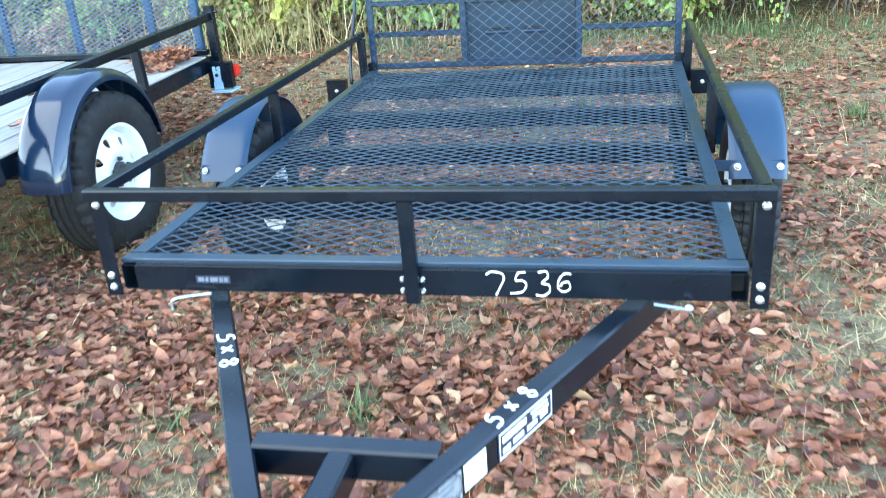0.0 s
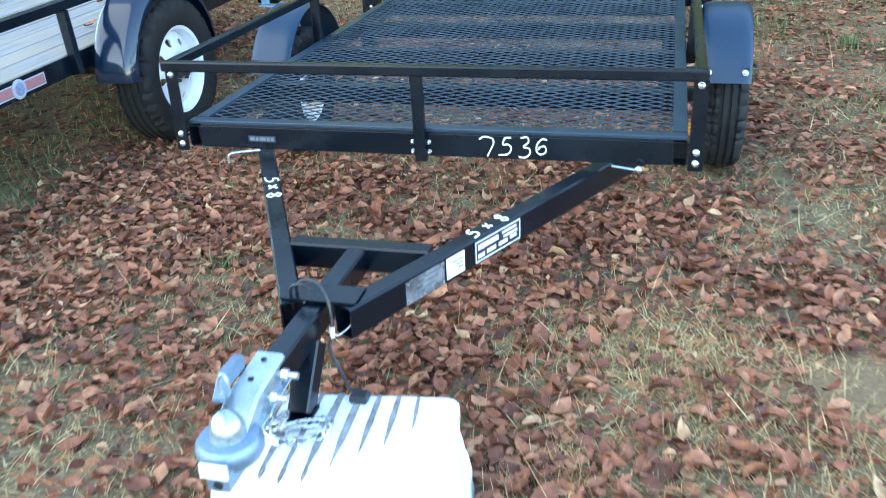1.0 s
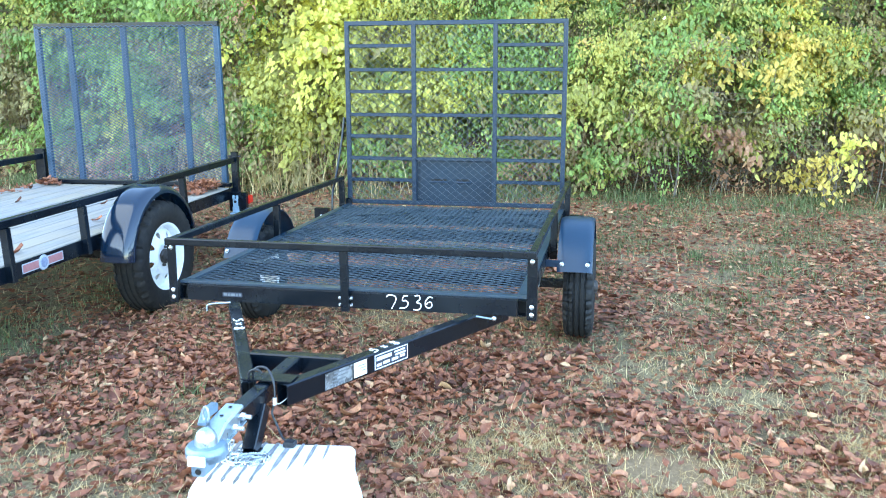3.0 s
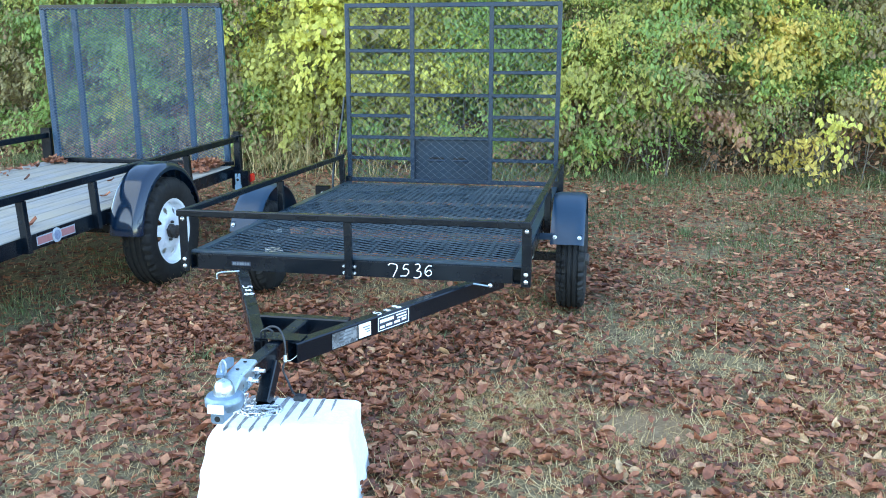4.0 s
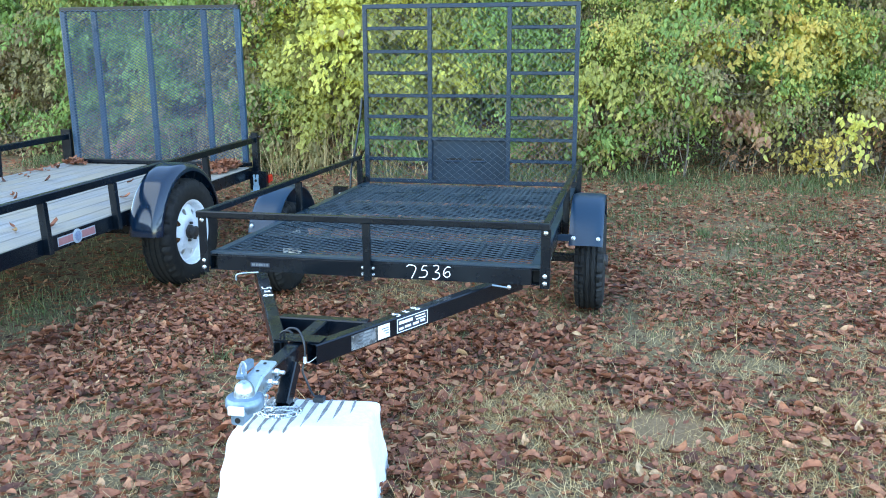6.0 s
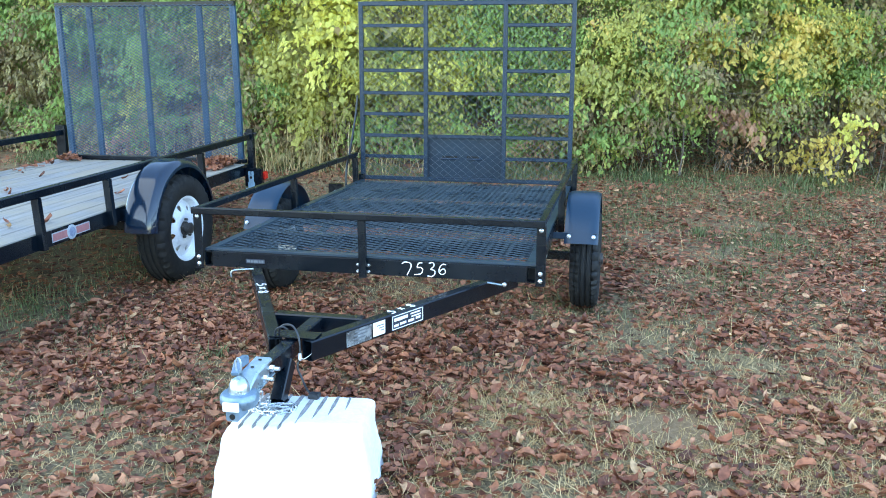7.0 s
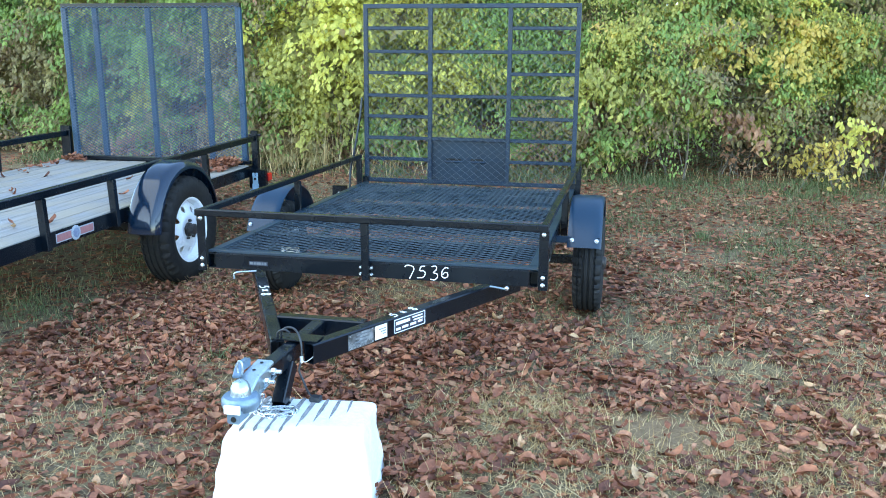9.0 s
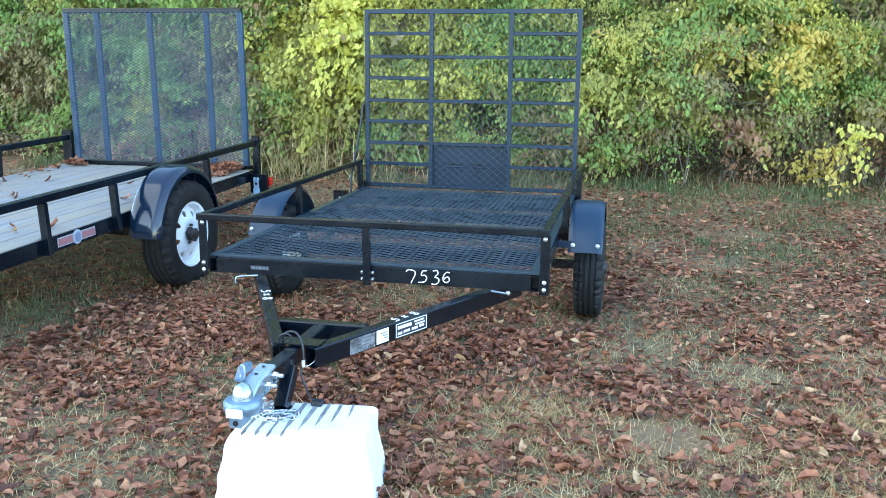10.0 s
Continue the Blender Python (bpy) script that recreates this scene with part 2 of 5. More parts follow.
LEAF_GOLD = shrub_leaf("golden_leaf", [(0.46, 0.40, 0.11), (0.64, 0.50, 0.13), (0.76, 0.58, 0.16), (0.60, 0.34, 0.15)])


# ---- building helpers ----
def part(name, bm, material, parent=None, label="", smooth=False):
    me = bpy.data.meshes.new(name)
    if isinstance(bm, tuple):
        me.from_pydata(bm[0], [], bm[1])
    else:
        bmesh.ops.recalc_face_normals(bm, faces=bm.faces)
        bm.to_mesh(me)
        bm.free()
    me.materials.append(material)
    if smooth:
        me.polygons.foreach_set("use_smooth", [True] * len(me.polygons))
        me.set_sharp_from_angle(angle=radians(38))
    me.update()
    ob = new(name, me)
    if parent is not None:
        ob.parent = parent
    if label:
        ob["label"] = label
    return ob


def again(ob, m=None, parent=None):
    """One more part on the same mesh."""
    o = ob.copy()
    scene.collection.objects.link(o)
    if parent is not None:
        o.parent = parent
    if m is not None:
        o.matrix_basis = m
    return o


def empty(name, m, label, category, group="", kind=""):
    e = new(name)
    e.empty_display_size = 0.2
    e.matrix_basis = m
    return tagged(e, label, category, group, kind)


def basis(a, b, up=(0, 0, 1)):
    d = (Vector(b) - Vector(a)).normalized()
    s = d.cross(Vector(up))
    if s.length < 1e-5:
        s = d.cross(Vector((0, 1, 0)))
    s.normalize()
    return d, s, s.cross(d)


def ring_faces(bm, loops, closed_path=False):
    k = len(loops)
    for i in range(k if closed_path else k - 1):
        p, q = loops[i], loops[(i + 1) % k]
        for j in range(len(p)):
            bm.faces.new((p[j], p[(j + 1) % len(p)], q[(j + 1) % len(p)], q[j]))


def section(w, h, c):
    x, y = w / 2, h / 2
    return [(x - c, -y), (x, -y + c), (x, y - c), (x - c, y), (-x + c, y), (-x, y - c), (-x, -y + c), (-x + c, -y)]


def tube(bm, a, b, w, h, up=(0, 0, 1), c=0.004, wall=0.0):
    """A bar of w (sideways) by h (along up) from a to b with eased edges; wall > 0 leaves it hollow with open ends."""
    d, s, u = basis(a, b, up)
    ends = [Vector(a), Vector(b)]
    def loop(o, ww, hh, cc):
        return [bm.verts.new(o + s * x + u * y) for x, y in section(ww, hh, cc)]
    outer = [loop(o, w, h, c) for o in ends]
    ring_faces(bm, outer)
    if wall:
        inner = [loop(o, w - 2 * wall, h - 2 * wall, c * 0.6) for o in ends]
        ring_faces(bm, [outer[0], inner[0], inner[1], outer[1]])
    else:
        bm.faces.new(outer[0])
        bm.faces.new(outer[1])
    return bm


def slab(bm, x0, x1, y0, y1, z0, z1, c=0.003):
    return tube(bm, ((x0 + x1) / 2, y0, (z0 + z1) / 2), ((x0 + x1) / 2, y1, (z0 + z1) / 2), x1 - x0, z1 - z0, (0, 0, 1), c)


def rod(bm, pts, r, n=8, closed=False):
    pts = [Vector(p) for p in pts]
    loops, side, k = [], None, len(pts)
    for i, p in enumerate(pts):
        a = pts[(i - 1) % k] if (closed or i) else p
        b = pts[(i + 1) % k] if (closed or i < k - 1) else p
        d = (b - a).normalized()
        if side is None:
            side = d.orthogonal().normalized()
        side = (side - d * side.dot(d)).normalized()
        up = d.cross(side)
        rr = r[i] if isinstance(r, (list, tuple)) else r
        loops.append([bm.verts.new(p + (side * math.cos(q) + up * math.sin(q)) * rr) for q in (2 * math.pi * j / n for j in range(n))])
    ring_faces(bm, loops, closed)
    if not closed:
        bm.faces.new(loops[0])
        bm.faces.new(loops[-1])
    return bm


def curve_pts(pts, n=8):
    """Points on a smooth line through pts."""
    p = [Vector(q) for q in pts]
    p = [p[0] * 2 - p[1]] + p + [p[-1] * 2 - p[-2]]
    out = []
    for i in range(1, len(p) - 2):
        for k in range(n):
            t = k / n
            out.append(0.5 * (2 * p[i] + (p[i + 1] - p[i - 1]) * t + (2 * p[i - 1] - 5 * p[i] + 4 * p[i + 1] - p[i + 2]) * t * t
                              + (3 * p[i] - p[i - 1] - 3 * p[i + 1] + p[i + 2]) * t ** 3))
    return out + [p[-2]]


def lathe(bm, profile, centre, axis, n=32, closed=False):
    """profile: (radius, distance along the axis)."""
    c, ax = Vector(centre), Vector(axis).normalized()
    s = ax.orthogonal().normalized()
    u = ax.cross(s)
    loops = []
    for r, h in profile:
        loops.append([bm.verts.new(c + ax * h + (s * math.cos(q) + u * math.sin(q)) * max(r, 1e-4)) for q in (2 * math.pi * j / n for j in range(n))])
    ring_faces(bm, loops, closed)
    if not closed:
        bm.faces.new(loops[0])
        bm.faces.new(loops[-1])
    return bm


def bolt_head(parent, at, axis, r=0.011, h=0.008, label=""):
    bm = bmesh.new()
    lathe(bm, [(r * 1.15, 0), (r * 1.15, h * 0.25), (r, h * 0.3), (r * 0.95, h * 0.75), (r * 0.6, h * 1.1), (r * 0.1, h * 1.2)], at, axis, 12)
    return part("bolt", bm, BOLT, parent, label or "bright zinc bolt head", True)


def expanded_metal(ulen, vlen, lwd, swd, strand, thick, place, tilt=0.5):
    """Diamond mesh of bars: zigzag strands that meet at their knuckles. place(u, v, n) gives the point in space."""
    nu, nv = max(2, int(round(ulen / (lwd / 2)))), max(1, int(round(vlen / (swd / 2))))
    du, dv = ulen / nu, vlen / nv
    verts, faces = [], []
    for j in range(nv):
        base = len(verts)
        for i in range(nu + 1):
            s = 1 if (i + j) % 2 else -1
            v = (j + 0.5 + 0.5 * s) * dv
            for a, b in ((-1, -1), (1, -1), (1, 1), (-1, 1)):
                verts.append(place(i * du, v + a * strand / 2, b * thick / 2 + a * tilt * strand / 2))
        for i in range(nu):
            p, q = base + 4 * i, base + 4 * i + 4
            for k in range(4):
                faces.append((p + k, p + (k + 1) % 4, q + (k + 1) % 4, q + k))
    return verts, faces


def scattered(template, faces, pos, rot, size):
    """Many copies of a small shape as one set of vertices and faces."""
    t = np.asarray(template, float)
    m = np.stack([np.asarray(r) for r in rot]) if not isinstance(rot, np.ndarray) else rot
    v = np.einsum("nij,nkj->nki", m, t[None] * size[:, None, None]) if t.ndim == 2 else np.einsum("nij,nkj->nki", m, t * size[:, None, None])
    v = v + pos[:, None, :]
    k = v.shape[1]
    f = [[tuple(int(q) + i * k for q in face) for face in faces] for i in range(len(pos))]
    return v.reshape(-1, 3), [g for one in f for g in one]


def turns(rng, n, tilt, spin=None):
    """Random rotation matrices: a turn about z, then a tip of up to tilt radians about a level axis."""
    a = rng.uniform(0, 2 * np.pi, n) if spin is None else spin
    t = tilt if isinstance(tilt, np.ndarray) else np.abs(rng.normal(0, tilt, n))
    b = rng.uniform(0, 2 * np.pi, n)
    ca, sa, z, o = np.cos(a), np.sin(a), np.zeros(n), np.ones(n)
    rz = np.stack([np.stack([ca, -sa, z], 1), np.stack([sa, ca, z], 1), np.stack([z, z, o], 1)], 1)
    kx, ky, c, s = np.cos(b), np.sin(b), np.cos(t), np.sin(t)
    rt = np.stack([np.stack([c + kx * kx * (1 - c), kx * ky * (1 - c), ky * s], 1), np.stack([kx * ky * (1 - c), c + ky * ky * (1 - c), -kx * s], 1),
                   np.stack([-ky * s, kx * s, c], 1)], 1)
    return rt @ rz


def mass(name, data, material, parent=None, label="", category="", kind="", smooth=True):
    verts, faces = data
    me = bpy.data.meshes.new(name)
    k = len(faces[0])
    me.vertices.add(len(verts))
    me.vertices.foreach_set("co", np.asarray(verts, np.float32).ravel())
    f = np.asarray(faces, np.int32)
    me.loops.add(f.size)
    me.loops.foreach_set("vertex_index", f.ravel())
    me.polygons.add(len(f))
    me.polygons.foreach_set("loop_start", np.arange(0, f.size, k, dtype=np.int32))
    me.update(calc_edges=True)
    if smooth:
        me.polygons.foreach_set("use_smooth", np.ones(len(f), bool))
    me.materials.append(material)
    ob = new(name, me)
    if parent is not None:
        ob.parent = parent
    return tagged(ob, label, category, "", kind)


# ---- ground ----
def ground_z(x, y):
    x, y = np.asarray(x, float), np.asarray(y, float)
    a = 0.016 + 0.03 * y + 0.007 * y * y
    z = np.where(y < -2.0, -0.016 + 0.0 * y, np.where(y > 5.0, 0.341 + 0.1 * (y - 5.0), a))
    z = np.minimum(z, 1.2)
    rough = 0.008 * np.sin(3.1 * x + 1.3 * y) + 0.006 * np.sin(5.3 * y - 2.2 * x) + 0.004 * np.sin(9.7 * x + 7.1 * y)
    hollow = sum(0.028 * np.exp(-(((x - s * 0.93) / 0.16) ** 2 + ((y - 1.24) / 0.22) ** 2)) for s in (-1, 1))
    hollow = hollow + 0.050 * np.clip((-1.15 - x) / 0.5, 0, 1) * np.clip((3.6 - y) / 1.6, 0, 1)
    # soil and leaves banked against the block
    bank = 0.045 * np.exp(-(((x - 0.44) / 0.24) ** 2 + ((y + 0.98) / 0.22) ** 2))
    return z + rough * (np.abs(x) < 30) - hollow + bank


def build_ground():
    near = np.arange(-6.0, 6.01, 0.12)
    far = np.array([6.6, 7.5, 9, 12, 16, 24, 40, 80, 160, 300.0])
    xs = np.concatenate([-far[::-1], near, far])
    ys = np.concatenate([-far[::-1], near, far])
    gx, gy = np.meshgrid(xs, ys)
    v = np.stack([gx.ravel(), gy.ravel(), ground_z(gx, gy).ravel()], 1)
    w = len(xs)
    f = [(j * w + i, j * w + i + 1, (j + 1) * w + i + 1, (j + 1) * w + i) for j in range(len(ys) - 1) for i in range(w - 1)]
    mass("ground", (v, f), GROUND, None, "thin dry lawn over brown soil, strewn with fallen leaves", "ground", "structure")


build_ground()


# ---- mesh-deck trailer ----
HALF, LENGTH, DECK = 0.765, 2.44, 0.55
AXLE_Y = 1.26


def wheel(parent, centre, side, radius, rim_r, width, rubber, rim_paint):
    """A tyre on its rim, axle along x; side is +1 or -1: the way its face looks."""
    hub = new("wheel")
    hub.parent = parent
    hub.location = centre
    w = width / 2
    bm = bmesh.new()
    prof = [(rim_r * 0.97, -w * 0.72), (rim_r * 1.06, -w * 0.86), ((rim_r + radius) / 2, -w * 1.0), (radius * 0.93, -w * 0.93), (radius * 0.985, -w * 0.74)]
    for k in range(4):
        c = (-0.54 + 0.36 * k) * w
        prof += [(radius, c - 0.14 * w), (radius - 0.008, c - 0.10 * w), (radius - 0.008, c - 0.03 * w), (radius, c + 0.01 * w)]
    prof += [(radius * 0.985, w * 0.74), (radius * 0.93, w * 0.93), ((rim_r + radius) / 2, w), (rim_r * 1.06, w * 0.86), (rim_r * 0.97, w * 0.72)]
    lathe(bm, prof, (0, 0, 0), (1, 0, 0), 132, True)
    # notched shoulders: every third step of the rim is cut back, the two sides out of step
    for v in bm.verts:
        r = math.hypot(v.co.y, v.co.z)
        if r > radius * 0.92 and abs(v.co.x) > 0.45 * w:
            k = round(math.atan2(v.co.z, v.co.y) / (2 * math.pi) * 132) + (1 if v.co.x > 0 else 0)
            if k % 3 == 0:
                v.co.y *= 1 - 0.011 / r
                v.co.z *= 1 - 0.011 / r
    part("tyre", bm, rubber, hub, "", True)
    # rim: barrel and pierced disc
    bm = bmesh.new()
    lathe(bm, [(rim_r * 1.02, side * w * 0.66), (rim_r * 1.05, side * w * 0.74), (rim_r * 1.02, side * w * 0.80), (rim_r * 0.95, side * w * 0.72), (rim_r * 0.90, side * w * 0.45),
               (rim_r * 0.90, -side * w * 0.7), (rim_r * 0.97, -side * w * 0.8)], (0, 0, 0), (1, 0, 0), 48, True)
    rim = part("rim", bm, rim_paint, hub, "", True)
    bm = bmesh.new()

    def dish(f):
        return side * w * (0.56 - 0.30 * max(0.0, f - 0.55) / 0.37 + 0.10 * math.exp(-((f - 0.42) / 0.12) ** 2))

    def spot(f, ang):
        return bm.verts.new((dish(f), rim_r * f * math.cos(ang), rim_r * f * math.sin(ang)))

    def ring(fs, n):
        rows = [[spot(f, 2 * math.pi * k / n) for k in range(n)] for f in fs]
        for p, q in zip(rows, rows[1:]):
            for k in range(n):
                bm.faces.new((p[k], p[(k + 1) % n], q[(k + 1) % n], q[k]))

    ring(np.linspace(0.22, 0.52, 7), 64)
    ring((0.80, 0.86, 0.92), 64)
    # eight sectors, each round one opening that is wider outside than inside
    half = math.pi / 8
    for s8 in range(8):
        mid = 2 * half * s8 + 0.2
        rows = [[], [], []]
        for k in range(32):
            q = 2 * math.pi * (k + 0.5) / 32
            u, v = math.cos(q), math.sin(q)
            hole = (0.132 * (1 + 0.25 * v) * u, 0.655 + 0.098 * v)
            reach = min(half / max(1e-6, abs(u)) / 1.6, 0.14 / max(1e-6, abs(v)))
            edge = (max(-half, min(half, reach * u * 1.6)), 0.66 + reach * v)
            for row, f in zip(rows, (0.0, 0.4, 1.0)):
                row.append(spot(hole[1] + (edge[1] - hole[1]) * f, mid + hole[0] + (edge[0] - hole[0]) * f))
        for p, q in zip(rows, rows[1:]):
            for k in range(32):
                bm.faces.new((p[k], p[(k + 1) % 32], q[(k + 1) % 32], q[k]))
    geo = bmesh.ops.extrude_face_region(bm, geom=bm.faces[:])
    bmesh.ops.translate(bm, verts=[v for v in geo["geom"] if isinstance(v, bmesh.types.BMVert)], vec=(-side * 0.006, 0, 0))
    part("wheel_disc", bm, rim_paint, rim, "", True)
    bm = bmesh.new()
    lathe(bm, [(0.045, side * w * 0.3), (0.045, side * w * 0.70), (0.036, side * (w * 0.70 + 0.004)), (0.034, side * (w * 0.7 + 0.036)), (0.026, side * (w * 0.7 + 0.041)), (0.002, side * (w * 0.7 + 0.042))], (0, 0, 0), (1, 0, 0), 24)
    part("hub_cap", bm, HUBGREASE, rim, "dark greasy bearing hub", True)
    for j in range(5):
        q = 2 * math.pi * j / 5 + 0.3
        bolt = bmesh.new()
        lathe(bolt, [(0.010, 0), (0.010, 0.014), (0.006, 0.018)], (side * w * 0.66, 0.057 * math.cos(q) * rim_r / 0.2, 0.057 * math.sin(q) * rim_r / 0.2), (side, 0, 0), 6)
        part("lug_nut", bolt, HUBGREASE, rim)
    return hub


def round_fender(name, parent, x0, x1, centre, radius, a0, a1, material, lip=0.018, crown=0.012, flange=0.0, out=1):
    """An arched sheet from angle a0 to a1 (degrees in the y-z plane) between x0 and x1, with a turned-down rim on its outer side."""
    bm = bmesh.new()
    n, thick = 36, 0.003
    cross = []
    for k in range(13):
        f = k / 12
        cross.append((x0 + (x1 - x0) * f, -crown * abs(2 * f - 1) ** 6))
    outer_x = x1 if out > 0 else x0
    cross = cross if out > 0 else cross[::-1]
    inner = [(x, d - thick) for x, d in cross]
    rim = outer_x + out * 0.004
    # the rim turns down: its outer side, lower edge and inner side close the section
    loop = cross + [(rim, -crown - 0.006), (rim, -crown - lip), (rim - out * thick, -crown - lip), (rim - out * thick, -crown - 0.008)] + inner[::-1]
    rows = []
    for i in range(n + 1):
        a = radians(a0 + (a1 - a0) * i / n)
        rows.append([bm.verts.new((x, centre[0] + (radius + d) * math.cos(a), centre[1] + (radius + d) * math.sin(a))) for x, d in loop])
    if flange:
        a = radians(a1)
        y, z = centre[0] + radius * math.cos(a), centre[1] + radius * math.sin(a)
        for k in (0.25, 0.6, 1.0):
            rows.append([bm.verts.new((x, y - 0.45 * flange * k - 0.9 * d, z - flange * k + 0.4 * d)) for x, d in loop])
    ring_faces(bm, rows)
    bm.faces.new(rows[0])
    bm.faces.new(rows[-1])
    return part(name, bm, material, parent, "", True)


def build_mesh_trailer():
    root = empty("utility_trailer", pose(0, 0, 0), "black steel utility trailer with mesh deck, tongue on white block", "trailer")
    P = lambda name, bm, mat=BLACK, label="", parent=root, smooth=False: part(name, bm, mat, parent, label, smooth)
    # deck frame
    for s in (-1, 1):
        bm = tube(bmesh.new(), (s * 0.745, 0.002, 0.5145), (s * 0.745, LENGTH, 0.5145), 0.040, 0.068, c=0.004, wall=0.0035)
        beam = P("side_beam", bm)
        # dark plate across the bore, put there for its shade
        P("hollow_shade", tube(bmesh.new(), (s * 0.745, 0.05, 0.5145), (s * 0.745, 0.06, 0.5145), 0.032, 0.060, c=0.002), HOLLOW, "", beam)
    bm = tube(bmesh.new(), (-0.7245, 0.002, 0.5145), (0.7245, 0.002, 0.5145), 0.005, 0.068, c=0.001)
    tube(bm, (-0.7245, 0.0265, 0.5495), (0.7245, 0.0265, 0.5495), 0.043, 0.005, c=0.001)
    front = P("front_crossmember", bm)
    P("rear_crossmember", tube(bmesh.new(), (-0.7245, LENGTH - 0.03, 0.515), (0.7245, LENGTH - 0.03, 0.515), 0.05, 0.06))
    for y in (0.52, 1.07, 1.59, 2.13):
        bm = tube(bmesh.new(), (-0.7245, y, 0.511), (0.7245, y, 0.511), 0.005, 0.064, c=0.001)
        tube(bm, (-0.7245, y + 0.025, 0.5405), (0.7245, y + 0.025, 0.5405), 0.045, 0.005, c=0.001)
        P("deck_crossmember", bm)
    P("deck_mesh", expanded_metal(1.478, 2.40, 0.068, 0.045, 0.0018, 0.0028, lambda u, v, n: (-0.739 + u, 0.022 + v, 0.5575 + n), 0.3), MESHSTEEL, "black diamond expanded-steel mesh")
    # edge strips over the beam tops; their blue paints in sky reflection
    for s in (-1, 1):
        P("edge_strip", tube(bmesh.new(), (s * 0.742, 0.052, 0.5575), (s * 0.742, LENGTH - 0.01, 0.5575), 0.040, 0.012, c=0.002), EDGE)
    P("edge_strip", tube(bmesh.new(), (-0.764, 0.0275, 0.5575), (0.764, 0.0275, 0.5575), 0.040, 0.012, c=0.002), EDGE)
    # rails and posts
    P("front_top_rail", tube(bmesh.new(), (-0.806, -0.016, 0.7425), (0.804, -0.016, 0.7425), 0.032, 0.030, c=0.004))
    for s, x in ((-1, -0.789), (1, 0.787)):
        z0 = 0.7425
        P("side_top_rail", tube(bmesh.new(), (x, 0.003, z0), (x, 2.43, 0.7445), 0.029, 0.030, c=0.004))
        xf = s * 0.787
        bm = tube(bmesh.new(), (xf, -0.010, 0.470), (xf, -0.010, 0.7265), 0.040, 0.005, (0, 1, 0), 0.001)
        tube(bm, (xf + s * 0.0175, 0.0105, 0.470), (xf + s * 0.0175, 0.0105, 0.7265), 0.005, 0.036, (0, 1, 0), 0.001)
        post = P("corner_post", bm)
        for z in (0.493, 0.525, 0.714):
            bolt_head(post, (xf, -0.0128, z), (0, -1, 0), 0.0086)
        for y in (1.20, 2.40):
            bm = tube(bmesh.new(), (s * 0.785, y, 0.478), (s * 0.788, y, 0.7265), 0.036, 0.030, (0, 1, 0), 0.003)
            P("side_post", bm)
        # marker lamp on the beam
        bm = slab(bmesh.new(), s * 0.766 - (0.012 if s < 0 else 0), s * 0.766 + (0.012 if s > 0 else 0), 0.24, 0.30, 0.49, 0.515, 0.003)
        P("marker_lamp", bm, AMBER, "amber side marker lamp")
    bm = tube(bmesh.new(), (0.001, -0.0135, 0.470), (-0.003, -0.0135, 0.7265), 0.034, 0.024, (0, 1, 0), 0.003)
    mid = P("middle_post", bm)
    for x in (-0.026, 0.023):
        for z in (0.493, 0.523):
            bolt_head(mid, (x, -0.001, z), (0, -1, 0), 0.0065, 0.009)
    # tongue
    for s in (-1, 1):
        a, b = (s * 0.640, 0.26, 0.429), (s * 0.058, -0.880, 0.421)
        beam = P("tongue_beam", tube(bmesh.new(), a, b, 0.050, 0.074, c=0.005, wall=0.004))
        d, sd, u = basis(a, b)
        # dark plate inside the open end, painting in the shade
        q = Vector(b) - d * 0.045
        P("hollow_shade", tube(bmesh.new(), q, q - d * 0.01, 0.04, 0.066, c=0.002), HOLLOW, "", beam)
        # hitch pin below the front member
        px = s * 0.585
        if s < 0:
            pts = curve_pts([(-0.520, -0.015, 0.481), (-0.575, -0.028, 0.478), (-0.610, -0.040, 0.474), (-0.618, -0.042, 0.462), (-0.618, -0.042, 0.445)], 6)
        else:
            pts = curve_pts([(0.560, -0.012, 0.476), (0.600, -0.018, 0.473), (0.632, -0.024, 0.471)], 6)
        pin = P("hitch_pin", rod(bmesh.new(), pts, 0.0042, 8), ZINC if s < 0 else CASTZINC, "zinc locking pin", root, True)
        if s > 0:
            P("pin_head", lathe(bmesh.new(), [(0.003, -0.008), (0.009, -0.006), (0.010, 0.003), (0.006, 0.008), (0.001, 0.009)], (0.636, -0.028, 0.475), (0.2, -1, 0.1), 14), BOLT, "", pin, True)
    P("tongue_crossbar", tube(bmesh.new(), (-0.175, -0.583, 0.430), (0.175, -0.583, 0.430), 0.050, 0.066, c=0.005))
    centre = P("tongue_centre_tube", tube(bmesh.new(), (-0.003, -0.560, 0.430), (-0.016, -1.170, 0.416), 0.050, 0.062, c=0.005))
    bm = slab(bmesh.new(), -0.086, 0.086, -0.875, -0.800, 0.4600, 0.4640, 0.001)
    P("junction_plate", bm)
    P("stand_post", tube(bmesh.new(), (0.006, -1.030, 0.286), (0.006, -0.935, 0.400), 0.046, 0.050, (0, 1, 0), 0.004))
    bm = slab(bmesh.new(), -0.022, 0.034, -1.064, -0.998, 0.2785, 0.286, 0.002)
    P("stand_foot", bm)
    # coupler
    cp = P("coupler", coupler_body(), ZINC, "zinc-plated ball coupler", root, True)
    cp.location = (-0.010, -0.050, -0.006)
    bm = lathe(bmesh.new(), [(0.033, -0.004), (0.032, 0.012), (0.029, 0.026), (0.022, 0.038), (0.011, 0.045), (0.001, 0.047)], (-0.004, -1.230, 0.425), (0, 0, 1), 28)
    P("ball_socket", bm, ZINC, "", cp, True)
